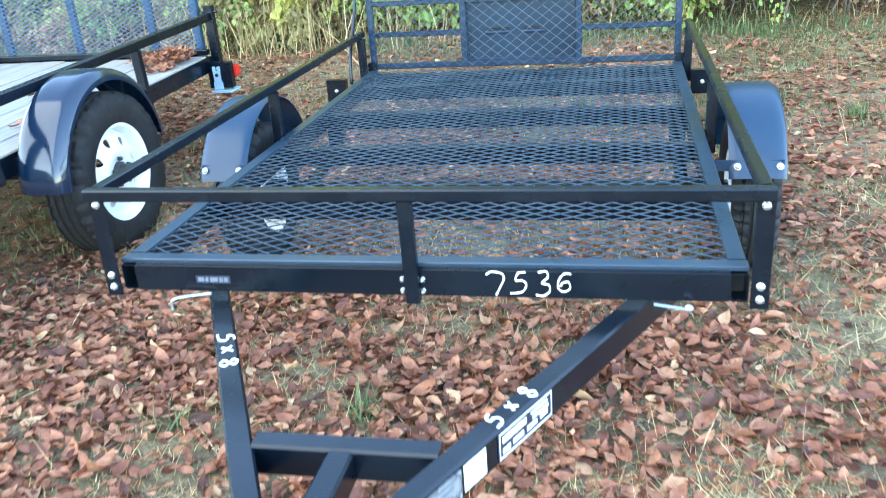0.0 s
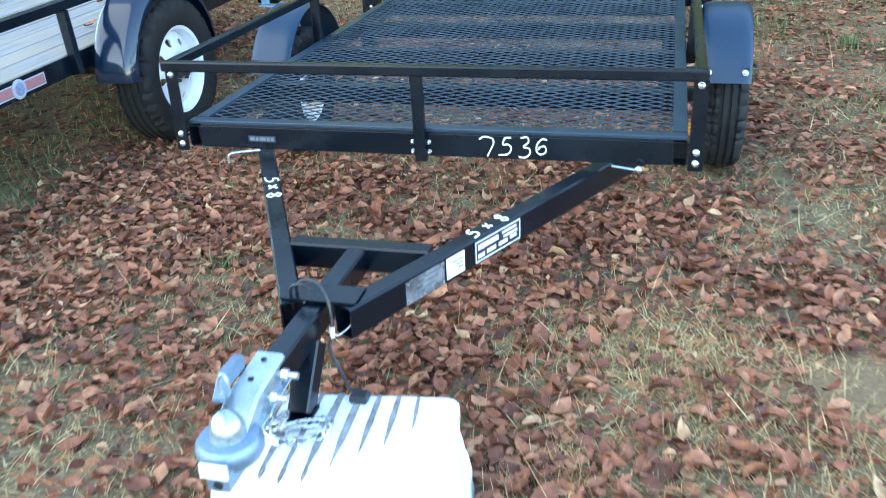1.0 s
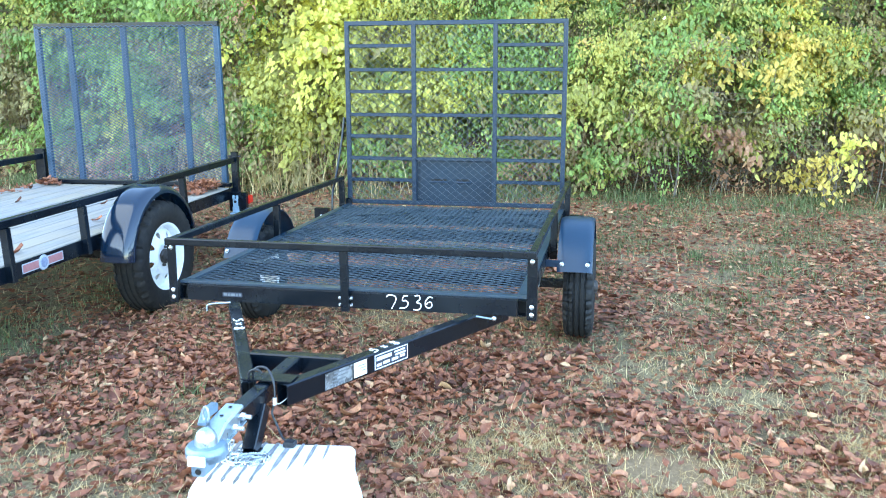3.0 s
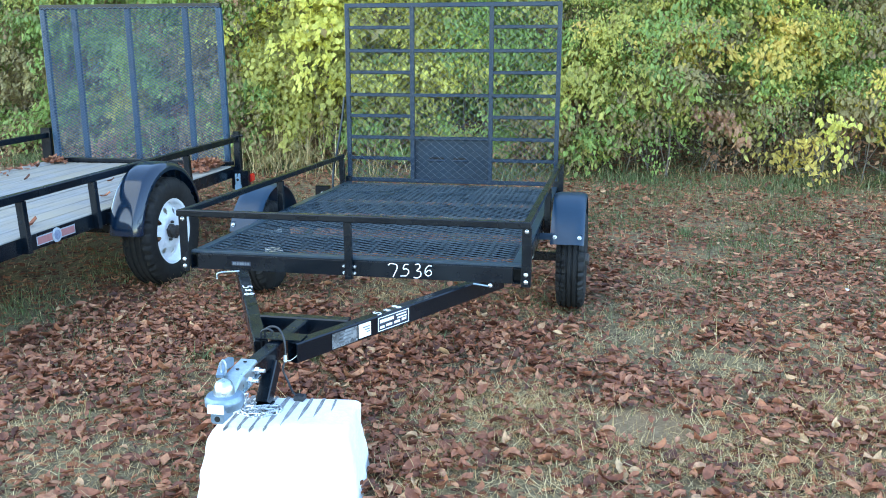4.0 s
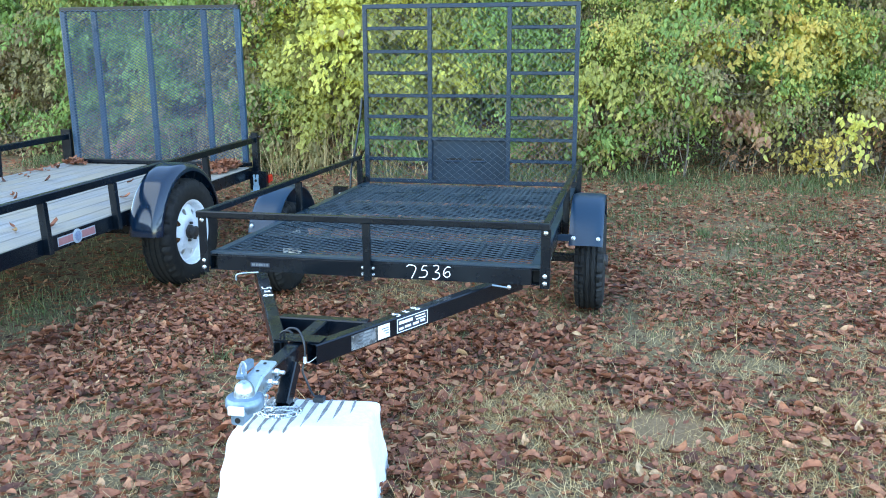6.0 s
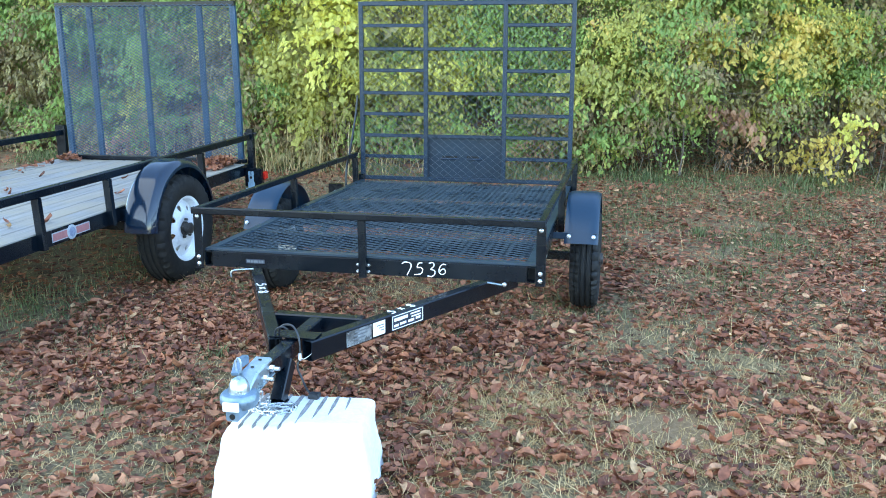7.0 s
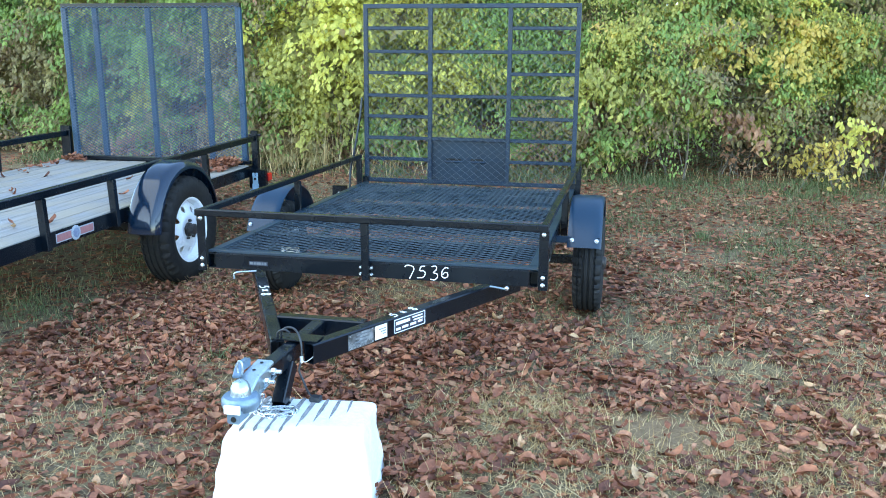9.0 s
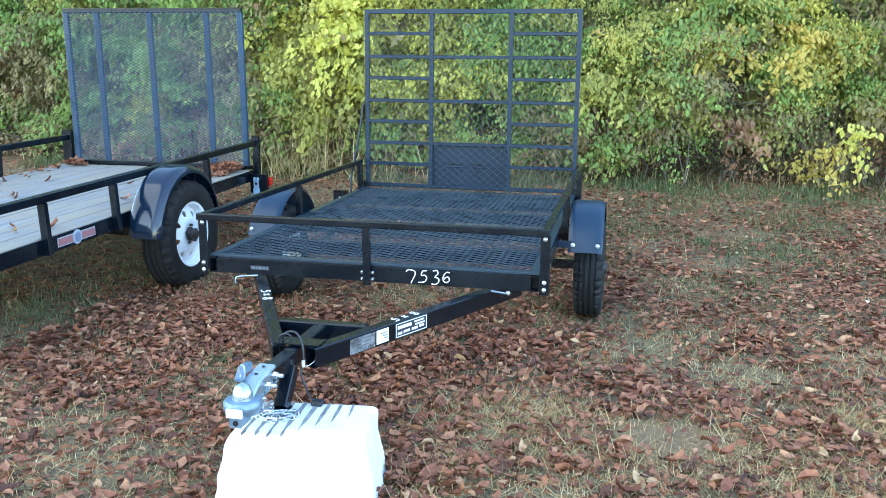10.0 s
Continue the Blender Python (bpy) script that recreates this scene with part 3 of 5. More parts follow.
    bm = lathe(bmesh.new(), [(0.028, -0.036), (0.052, -0.034), (0.060, -0.020), (0.060, -0.002), (0.053, 0.008), (0.034, 0.010)], (-0.004, -1.230, 0.413), (0, 0, 1), 32)
    P("socket_collar", bm, CASTZINC, "blue-grey cast collar", cp, True)
    bm = tube(bmesh.new(), (0.002, -1.298, 0.374), (0.002, -1.232, 0.374), 0.042, 0.042, c=0.005)
    nose = P("lock_block", bm, CASTZINC, "", cp)
    # dark disc in place of the keyhole's shade
    P("keyhole", lathe(bmesh.new(), [(0.009, 0), (0.009, 0.002), (0.002, 0.0025)], (0.002, -1.2985, 0.368), (0, -1, 0), 12), HOLLOW, "", nose)
    bm = slab(bmesh.new(), -0.026, 0.026, -1.3045, -1.2995, 0.386, 0.414, 0.001)
    P("paper_tag", bm, STICKER, "white paper tag", cp)
    bm = tube(bmesh.new(), (-0.052, -1.075, 0.470), (-0.046, -1.145, 0.478), 0.024, 0.030, c=0.004)
    tube(bm, (-0.046, -1.145, 0.480), (-0.036, -1.190, 0.462), 0.024, 0.012, c=0.003)
    P("latch_lever", bm, CASTZINC, "", cp)
    # dark discs laid on the top plate as shaded holes
    for y, z in ((-1.050, 0.4650), (-1.110, 0.4605)):
        P("coupler_hole", lathe(bmesh.new(), [(0.006, 0), (0.006, 0.0012), (0.001, 0.0014)], (-0.012, y, z - 0.0012), (0, 0.06, 1), 10), HOLLOW, "", cp)
    pts = [Vector((-0.028 + 0.009 * math.cos(q), -1.178, 0.487 + 0.024 * math.sin(q))) for q in (2 * math.pi * k / 16 for k in range(16))]
    P("safety_pin", rod(bmesh.new(), pts, 0.0035, 6, True), ZINC, "", cp, True)
    for y, z in ((-1.060, 0.440), (-1.115, 0.425)):
        bm = rod(bmesh.new(), [(0.020, y, z), (0.060, y, z)], 0.0065, 10)
        lathe(bm, [(0.013, 0), (0.013, 0.011), (0.010, 0.013)], (0.028, y, z), (1, 0, 0), 6)
        P("coupler_bolt", bm, BOLT, "", cp)
    # safety chains in a heap
    chain = new("safety_chain")
    chain.parent = root
    chain.location = (0.0, -0.025, -0.036)
    chain["label"] = "zinc safety chains heaped at the stand"
    base = chain_link()
    rng = random.Random(4)
    trail = curve_pts([(-0.045, -1.030, 0.352), (-0.055, -1.055, 0.322), (-0.040, -1.085, 0.314), (0.000, -1.098, 0.315), (0.040, -1.085, 0.314), (0.072, -1.050, 0.314),
                       (0.064, -1.020, 0.316), (0.030, -1.040, 0.322), (0.000, -1.060, 0.326), (-0.030, -1.062, 0.324), (-0.02, -1.04, 0.33)], 3)
    for i, (p, q) in enumerate(zip(trail, trail[1:])):
        d, sd, u = basis(p, q)
        m = Matrix.Translation((p + q) / 2) @ Matrix((d, sd, u)).transposed().to_4x4() @ pose(0, 0, 0, 90 * (i % 2) + rng.uniform(-25, 25), 0, rng.uniform(-15, 15))
        link = base if i == 0 else again(base)
        link.parent = chain
        link.matrix_basis = m
    # wiring
    pts = curve_pts([(-0.060, -0.835, 0.430), (-0.055, -0.850, 0.480), (-0.030, -0.860, 0.503), (0.005, -0.868, 0.500), (0.030, -0.882, 0.460), (0.036, -0.895, 0.405), (0.030, -0.905, 0.365), (0.045, -0.905, 0.325), (0.075, -0.935, 0.296), (0.100, -0.952, 0.289)], 8)
    cable = P("cable", rod(bmesh.new(), pts, 0.0040, 8), CABLE, "black wiring cable looped over the tongue", root, True)
    pts = curve_pts([(-0.072, -0.845, 0.420), (-0.066, -0.858, 0.478), (-0.036, -0.868, 0.497), (-0.020, -0.860, 0.485)], 8)
    P("cable", rod(bmesh.new(), pts, 0.0040, 8), CABLE, "", root, True)
    P("plug", slab(bmesh.new(), 0.090, 0.128, -0.972, -0.944, 0.2785, 0.297, 0.004), CABLE, "", cable)
    pts = curve_pts([(0.036, -0.897, 0.402), (0.046, -0.890, 0.392), (0.060, -0.875, 0.398), (0.075, -0.860, 0.412), (0.085, -0.84, 0.42)], 8)
    P("white_wire", rod(bmesh.new(), pts, 0.0016, 6), WHITEWIRE, "white wire", root, True)
    P("wire_collar", lathe(bmesh.new(), [(0.006, -0.012), (0.0065, 0), (0.006, 0.012)], (0.036, -0.896, 0.402), (0, 0.1, 1), 8), WHITEWIRE, "", cable)
    # running gear
    P("axle", tube(bmesh.new(), (-0.86, AXLE_Y, 0.33), (0.86, AXLE_Y, 0.33), 0.045, 0.045))
    for s in (-1, 1):
        bm = bmesh.new()
        for lay in range(3):
            half = 0.36 - 0.09 * lay
            pts = [(s * 0.70, AXLE_Y + half * f, 0.367 + 0.010 * 0 - 0.008 * lay + 0.06 * (half * f / 0.36) ** 2) for f in (-1, -0.6, -0.25, 0, 0.25, 0.6, 1)]
            for p, q in zip(pts, pts[1:]):
                tube(bm, p, q, 0.044, 0.007, c=0.001)
        P("leaf_spring", bm)
        for e in (-0.36, 0.36):
            bm = slab(bmesh.new(), s * 0.70 - 0.03, s * 0.70 + 0.03, AXLE_Y + e - 0.03, AXLE_Y + e + 0.03, 0.410, 0.476, 0.003)
            hang = P("spring_hanger", bm)
            P("shackle", slab(bmesh.new(), s * 0.735 - 0.003, s * 0.735 + 0.003, AXLE_Y + e - 0.014, AXLE_Y + e + 0.014, 0.395, 0.455, 0.002), ZINC, "bright shackle plate", hang)
        wheel(root, (s * 0.928, AXLE_Y, 0.320), s, 0.275, 0.155, 0.160, RUBBER, WHITEPAINT)
        x0, x1 = sorted((s * 0.822, s * 0.998))
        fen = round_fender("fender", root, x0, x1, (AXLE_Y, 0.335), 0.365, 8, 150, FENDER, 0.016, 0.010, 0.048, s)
        fy, fz = AXLE_Y + 0.365 * math.cos(radians(150)), 0.335 + 0.365 * math.sin(radians(150))
        P("fender_bracket", tube(bmesh.new(), (s * 0.765, fy + 0.006, fz - 0.012), (s * 0.990, fy + 0.006, fz - 0.012), 0.006, 0.036, c=0.001), FENDER, "")
        for x in (0.847, 0.976):
            bolt_head(fen, (s * x, fy - 0.010, fz - 0.011), (0, -1, 0.45), 0.0095)
        tube_bm = tube(bmesh.new(), (s * 0.765, AXLE_Y + 0.30, 0.500), (s * 0.90, AXLE_Y + 0.34, 0.500), 0.03, 0.005, c=0.001)
        P("fender_bracket", tube_bm)
        # tail lamp box
        far = 0.068 if s < 0 else 0.0
        x0, x1 = sorted((s * (0.800 + far), s * (0.900 + far)))
        box = P("tail_lamp", slab(bmesh.new(), x0, x1, 2.33, 2.37, 0.430, 0.540, 0.004), BLACK, "black tail lamp box with a red lens")
        lx0, lx1 = sorted((s * (0.815 + far), s * (0.904 + far)))
        P("lens", slab(bmesh.new(), lx0, lx1, 2.3705, 2.405, 0.435, 0.520, 0.008), REDLENS, "red lens", box)
        bolt_head(box, (s * (0.85 + far), 2.329, 0.485), (0, -1, 0), 0.009)
    # label hanging below the deck
    tag = bmesh.new()
    outline = [(-0.620, 0.470), (-0.553, 0.470), (-0.553, 0.440), (-0.568, 0.418), (-0.587, 0.408), (-0.605, 0.418), (-0.620, 0.440)]
    lo, hi = [[tag.verts.new((x, y, z)) for x, z in outline] for y in (0.592, 0.5945)]
    tag.faces.new(lo)
    tag.faces.new(hi)
    for i in range(7):
        tag.faces.new((lo[i], lo[(i + 1) % 7], hi[(i + 1) % 7], hi[i]))
    P("hanging_label", tag, STICKER, "white shield-shaped label under the deck")
    # printed plates on the tongue's outer side and front
    labels_on_trailer(root)
    build_ramp_gate(root)
    return root


def coupler_body():
    """Folded channel that narrows and drops to the ball socket."""
    bm = bmesh.new()
    stations = [(-1.025, 0.031, 0.464, 0.406), (-1.090, 0.031, 0.460, 0.396), (-1.150, 0.031, 0.455, 0.392), (-1.195, 0.034, 0.440, 0.396), (-1.240, 0.034, 0.420, 0.398)]
    loops = []
    for y, h, top, low in stations:
        c = -0.012 + (y + 0.985) * -0.02
        loops.append([bm.verts.new((c + x, y, z)) for x, z in ((-h, low), (-h, top - 0.006), (-h + 0.006, top), (h - 0.006, top), (h, top - 0.006), (h, low), (h - 0.005, low), (h - 0.005, top - 0.008), (-h + 0.005, top - 0.008), (-h + 0.005, low))])
    ring_faces(bm, loops)
    bm.faces.new(loops[0])
    bm.faces.new(loops[-1])
    lip = [tube(bm, (c, -1.030, 0.412), (c * 1.0, -1.200, 0.396), 0.014, 0.005, c=0.001) for c in (-0.048, 0.024)]
    return bm


def chain_link():
    pts = []
    for k in range(16):
        q = 2 * math.pi * k / 16
        pts.append((0.011 * math.copysign(1, math.cos(q)) * (abs(math.cos(q)) > 0.01) + 0.008 * math.cos(q), 0.010 * math.sin(q), 0.0))
    return part("link", rod(bmesh.new(), pts, 0.0033, 6, True), BOLT, None, "", True)


def flat_strip(bm, place, u0, u1, v0, v1, n0, n1):
    c = [[place(u, v, n) for u, v in ((u0, v0), (u1, v0), (u1, v1), (u0, v1))] for n in (n0, n1)]
    a, b = [[bm.verts.new(p) for p in loop] for loop in c]
    bm.faces.new(a)
    bm.faces.new(b)
    for i in range(4):
        bm.faces.new((a[i], a[(i + 1) % 4], b[(i + 1) % 4], b[i]))
    return bm


def strokes(lines, place, width, thick=0.0012):
    """Hand-painted strokes: each line is points (u, v), laid on a surface by place(u, v, n)."""
    bm = bmesh.new()
    rng = random.Random(11)
    for line in lines:
        pts = curve_pts([(u, v, 0) for u, v in line], 6)
        rows = []
        for i, p in enumerate(pts):
            d = (pts[min(i + 1, len(pts) - 1)] - pts[max(i - 1, 0)]).normalized()
            s = Vector((-d.y, d.x, 0)) * width / 2 * rng.uniform(0.75, 1.15)
            rows.append([bm.verts.new(place(*(p + s * a).xy, n)) for a, n in ((-1, 0.0002), (1, 0.0002), (1, thick), (-1, thick))])
        ring_faces(bm, rows)
        bm.faces.new(rows[0])
        bm.faces.new(rows[-1])
    return bm


SEVEN = [[(0.00, 0.86), (0.22, 1.0), (0.62, 0.93), (0.70, 0.70), (0.55, 0.35), (0.38, 0.0)]]
FIVE = [[(0.66, 1.0), (0.36, 0.95), (0.24, 0.62), (0.52, 0.62), (0.68, 0.42), (0.50, 0.10), (0.0, 0.02)]]
THREE = [[(0.0, 0.95), (0.30, 1.0), (0.36, 0.76), (0.14, 0.52), (0.40, 0.44), (0.42, 0.18), (0.20, 0.0), (-0.1, 0.02)]]
SIX = [[(0.62, 0.90), (0.34, 0.92), (0.08, 0.62), (0.04, 0.22), (0.28, 0.04), (0.56, 0.20), (0.50, 0.50), (0.26, 0.48), (0.12, 0.30)]]
EIGHT = [[(0.50, 0.80), (0.25, 1.0), (0.05, 0.75), (0.30, 0.50), (0.50, 0.25), (0.25, 0.0), (0.02, 0.25), (0.30, 0.52), (0.50, 0.80)]]
CROSS = [[(0.0, 0.15), (0.5, 0.85)], [(0.0, 0.8), (0.5, 0.15)]]


def glyph(shape, u, v, size, slant=0.0):
    return [[(u + (a + slant * b) * size, v + b * size) for a, b in line] for line in shape]


def labels_on_trailer(root):
    front = lambda u, v, n: (u, -0.0006 - n, v)
    lines = glyph(SEVEN, 0.176, 0.486, 0.060) + glyph(FIVE, 0.232, 0.490, 0.056) + glyph(THREE, 0.298, 0.487, 0.062) + glyph(SIX, 0.342, 0.496, 0.052)
    part("painted_number", strokes(lines, front, 0.0044), CHALK, root, "hand-painted white number 7536")
    bm = flat_strip(bmesh.new(), front, -0.562, -0.470, 0.503, 0.523, 0.0003, 0.0012)
    plate = part("maker_label", bm, NAVY, root, "small dark label with worn grey print")
    for k, (a, b) in enumerate(((-0.556, -0.540), (-0.536, -0.528), (-0.524, -0.503), (-0.499, -0.490), (-0.486, -0.476))):
        part("print_bar", flat_strip(bmesh.new(), front, a, b, 0.507, 0.519, 0.0012, 0.0018), GREYPRINT, plate)
    for s in (-1, 1):
        a, b = Vector((s * 0.640, 0.26, 0.429)), Vector((s * 0.058, -0.880, 0.421))
        d, sd, u = basis(a, b)
        top = lambda p, q, n, a=a, d=d, sd=sd, u=u: tuple(a + d * p + sd * q + u * (0.0373 + n))
        # along the beam from its upper end
        if s > 0:
            lines = glyph(FIVE, -0.010, 0.001, 0.040) + glyph(CROSS, 0.054, 0.004, 0.034) + glyph(EIGHT, 0.110, 0.001, 0.040)
            flip = lambda p, q, n: top(0.845 - p, -0.020 + q, n)
            part("painted_size", strokes(lines, flip, 0.006), CHALK, root, "hand-painted white size mark 5 x 8")
            out0 = lambda p, q, n, a=a, d=d, sd=sd: tuple(a + d * p - sd * (0.0253 + n) + Vector((0, 0, q)))
            out = out0
            vin = part("rating_plate", flat_strip(bmesh.new(), out, 0.980, 1.112, -0.030, 0.028, 0.0002, 0.0020), SILVERTAG, root, "scuffed silver rating plate")
            for k in range(4):
                part("print_bar", flat_strip(bmesh.new(), out, 0.995 + 0.010 * k, 1.070 + 0.006 * k, 0.016 - 0.013 * k, 0.021 - 0.013 * k, 0.0020, 0.0026), GREYPRINT, vin)
            for p in (0.986, 1.106):
                for q in (-0.024, 0.022):
                    part("rivet", flat_strip(bmesh.new(), out, p - 0.003, p + 0.003, q - 0.003, q + 0.003, 0.0020, 0.0042), BOLT, vin)
            white = part("tyre_sticker", flat_strip(bmesh.new(), out, 0.905, 0.972, -0.026, 0.028, 0.0002, 0.0012), STICKER, root, "off-white printed sticker")
            for k in range(3):
                part("print_bar", flat_strip(bmesh.new(), out, 0.912, 0.930 + 0.01 * k, -0.010 + 0.010 * k, -0.006 + 0.010 * k, 0.0012, 0.0016), GREYPRINT, white)
            out = lambda p, q, n: out0(p + 0.008, q + 0.003, n)
            deal = part("dealer_sticker", flat_strip(bmesh.new(), out, 0.670, 0.860, -0.032, 0.028, 0.0002, 0.0012), NAVY, root, "navy dealer sticker with a white border and unreadable print")
            for p0, p1, q0, q1 in ((0.674, 0.856, 0.0225, 0.0255), (0.674, 0.856, -0.0295, -0.0265), (0.674, 0.677, -0.0265, 0.0225), (0.853, 0.856, -0.0265, 0.0225),
                                   (0.765, 0.846, 0.002, 0.015), (0.690, 0.750, 0.010, 0.016), (0.686, 0.744, -0.002, 0.004), (0.820, 0.846, -0.020, -0.010),
                                   (0.775, 0.812, -0.018, -0.008), (0.728, 0.764, -0.018, -0.008), (0.690, 0.718, -0.016, -0.006)):
                part("print_bar", flat_strip(bmesh.new(), out, p0, p1, q0, q1, 0.0012, 0.0017), CHALK, deal)
        else:
            flip = lambda p, q, n: top(0.506 + p * 1.22, 0.019 - q * 0.86, n)
            lines = glyph(FIVE, 0.0, 0.002, 0.044) + glyph(CROSS, 0.056, 0.004, 0.040) + glyph(EIGHT, 0.106, 0.002, 0.044)
            part("painted_size", strokes(lines, flip, 0.006), CHALK, root, "hand-painted white size mark 5 x 8")


def build_ramp_gate(root):
    y = 2.480
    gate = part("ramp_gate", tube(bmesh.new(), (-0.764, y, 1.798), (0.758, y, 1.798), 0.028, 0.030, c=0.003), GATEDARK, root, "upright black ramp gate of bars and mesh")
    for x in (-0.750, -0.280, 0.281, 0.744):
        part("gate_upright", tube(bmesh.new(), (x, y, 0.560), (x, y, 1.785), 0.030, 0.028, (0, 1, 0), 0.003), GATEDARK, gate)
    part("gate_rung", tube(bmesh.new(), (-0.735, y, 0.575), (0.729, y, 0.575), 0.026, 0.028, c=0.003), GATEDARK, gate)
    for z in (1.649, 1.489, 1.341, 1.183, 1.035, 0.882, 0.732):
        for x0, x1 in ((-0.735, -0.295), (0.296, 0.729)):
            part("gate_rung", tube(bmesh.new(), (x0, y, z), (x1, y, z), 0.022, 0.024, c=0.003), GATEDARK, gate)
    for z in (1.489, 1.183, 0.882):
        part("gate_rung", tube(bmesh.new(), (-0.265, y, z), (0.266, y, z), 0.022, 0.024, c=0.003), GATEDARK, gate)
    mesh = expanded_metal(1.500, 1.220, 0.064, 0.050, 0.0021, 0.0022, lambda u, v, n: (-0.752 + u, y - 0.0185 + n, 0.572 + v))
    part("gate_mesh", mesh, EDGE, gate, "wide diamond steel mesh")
    # sheet with two pressed louvres
    sheet = part("gate_sheet", tube(bmesh.new(), (-0.290, y + 0.020, 0.724), (0.294, y + 0.020, 0.724), 0.003, 0.326, c=0.0008), SHEET, gate, "blue-black sheet steel panel with pressed louvres")
    for x0, x1 in ((-0.175, -0.045), (0.005, 0.115)):
        part("louvre", rod(bmesh.new(), [(x0, y + 0.014, 0.722), (x0 + 0.02, y + 0.006, 0.722), (x1 - 0.02, y + 0.006, 0.722), (x1, y + 0.014, 0.722)], 0.007, 8), FENDER, sheet, "", True)
        # dark strip on the sheet, standing for the shaded gap
        part("louvre_gap", tube(bmesh.new(), (x0 + 0.01, y + 0.0165, 0.737), (x1 - 0.01, y + 0.0165, 0.737), 0.002, 0.014, c=0.0005), HOLLOW, sheet)
    # support rod beside the gate
    pts = curve_pts([(-0.778, 2.46, 1.165), (-0.790, 2.44, 1.02), (-0.812, 2.38, 0.80), (-0.816, 2.29, 0.66), (-0.816, 2.265, 0.53)], 5)
    part("support_rod", rod(bmesh.new(), pts, 0.008, 8), BLACK, root, "", True)
    for s in (-1, 1):
        part("gate_hinge", slab(bmesh.new(), s * 0.755 - 0.02, s * 0.755 + 0.02, 2.442, 2.474, 0.50, 0.60, 0.004), BLACK, root)


build_mesh_trailer()


# ---- plank-deck trailer beside it ----
def build_plank_trailer():
    root = empty("plank_trailer", pose(-2.672, 1.462, 0.014, 1.7, 0, -0.6), "black trailer with weathered plank deck and raised mesh gate", "trailer")
    P = lambda name, bm, mat=BLACK, label="", parent=root, smooth=False: part(name, bm, mat, parent, label, smooth)
    FRONT, REAR = -1.95, 1.45
    for s in (-1, 1):
        bm = tube(bmesh.new(), (s * 0.839, FRONT, 0.500), (s * 0.839, REAR, 0.500), 0.006, 0.084, c=0.001)
        tube(bm, (s * 0.816, FRONT, 0.4615), (s * 0.816, REAR, 0.4615), 0.040, 0.006, c=0.001)
        P("side_beam", bm)
        P("top_rail", tube(bmesh.new(), (s * 0.842, FRONT, 0.755), (s * 0.842, REAR - 0.02, 0.755), 0.040, 0.044, c=0.004))
        for y in (-1.82, -1.150, -0.520, 0.620):
            P("rail_post", tube(bmesh.new(), (s * 0.861, y, 0.460), (s * 0.850, y, 0.733), 0.042, 0.036, (0, 1, 0), 0.003))
        P("gate_post", tube(bmesh.new(), (s * 0.850, REAR + 0.012, 0.460), (s * 0.850, REAR + 0.012, 0.815), 0.085 if s < 0 else 0.050, 0.044, (0, 1, 0), 0.004))
        P("gate_pin", rod(bmesh.new(), [(s * 0.80, REAR + 0.01, 0.78), (s * 0.90, REAR + 0.01, 0.78)], 0.008, 8))
    for y in (FRONT, REAR - 0.03):
        P("end_crossmember", tube(bmesh.new(), (-0.834, y, 0.498), (0.834, y, 0.498), 0.040, 0.078, c=0.003))
    for y in (-1.1, -0.5, 0.1, 0.7):
        P("deck_crossmember", tube(bmesh.new(), (-0.830, y, 0.475), (0.830, y, 0.475), 0.040, 0.050, c=0.003))
    P("rear_lip", tube(bmesh.new(), (-0.830, REAR - 0.045, 0.566), (0.830, REAR - 0.045, 0.566), 0.040, 0.030, c=0.003))
    # planks
    rng = random.Random(8)
    n, w = 11, 1.658 / 11
    for k in range(n):
        x = -0.829 + (k + 0.5) * w
        bm = tube(bmesh.new(), (x, FRONT + 0.03, 0.527 + rng.uniform(-0.003, 0.003)), (x, REAR - 0.07, 0.527 + rng.uniform(-0.003, 0.003)), w - 0.006 - rng.uniform(0, 0.004), 0.036, c=0.004)
        P("plank", bm, WOOD)
    # gate
    y = REAR + 0.020
    g0, g1, z0, z1 = -0.766, 0.758, 0.540, 1.778
    gate = P("mesh_gate", tube(bmesh.new(), (g0 - 0.018, y, z1), (g1 + 0.018, y, z1), 0.038, 0.036, c=0.004), BLACK, "raised black gate of fine diamond mesh")
    for x in (g0, g1):
        P("gate_upright", tube(bmesh.new(), (x, y, z0), (x, y, z1 - 0.018), 0.044, 0.038, (0, 1, 0), 0.004), GATE_SKYTINT, "", gate)
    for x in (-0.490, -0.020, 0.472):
        P("gate_bar", tube(bmesh.new(), (x, y + 0.004, z0 + 0.02), (x, y + 0.004, z1 - 0.018), 0.044, 0.030, (0, 1, 0), 0.003), GATE_SKYTINT, "", gate)
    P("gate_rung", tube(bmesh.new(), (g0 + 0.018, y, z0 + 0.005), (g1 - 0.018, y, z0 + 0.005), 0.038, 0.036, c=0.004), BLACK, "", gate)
    P("gate_mesh", expanded_metal(1.545, 1.235, 0.046, 0.024, 0.0037, 0.0026, lambda u, v, n: (-0.776 + u, y - 0.022 + n, z0 + v)), GATE_SKYTINT, "fine diamond steel mesh", gate)
    # running gear
    P("axle", tube(bmesh.new(), (-0.98, 0, 0.335), (0.98, 0, 0.335), 0.055, 0.055))
    for s in (-1, 1):
        wheel(root, (s * 0.972, 0.0, 0.335), s, 0.345, 0.206, 0.205, DUSTY, WHITEPAINT)
        x0, x1 = sorted((s * 0.866, s * 1.078))
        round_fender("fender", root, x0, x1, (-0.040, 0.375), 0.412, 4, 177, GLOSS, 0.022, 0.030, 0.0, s)
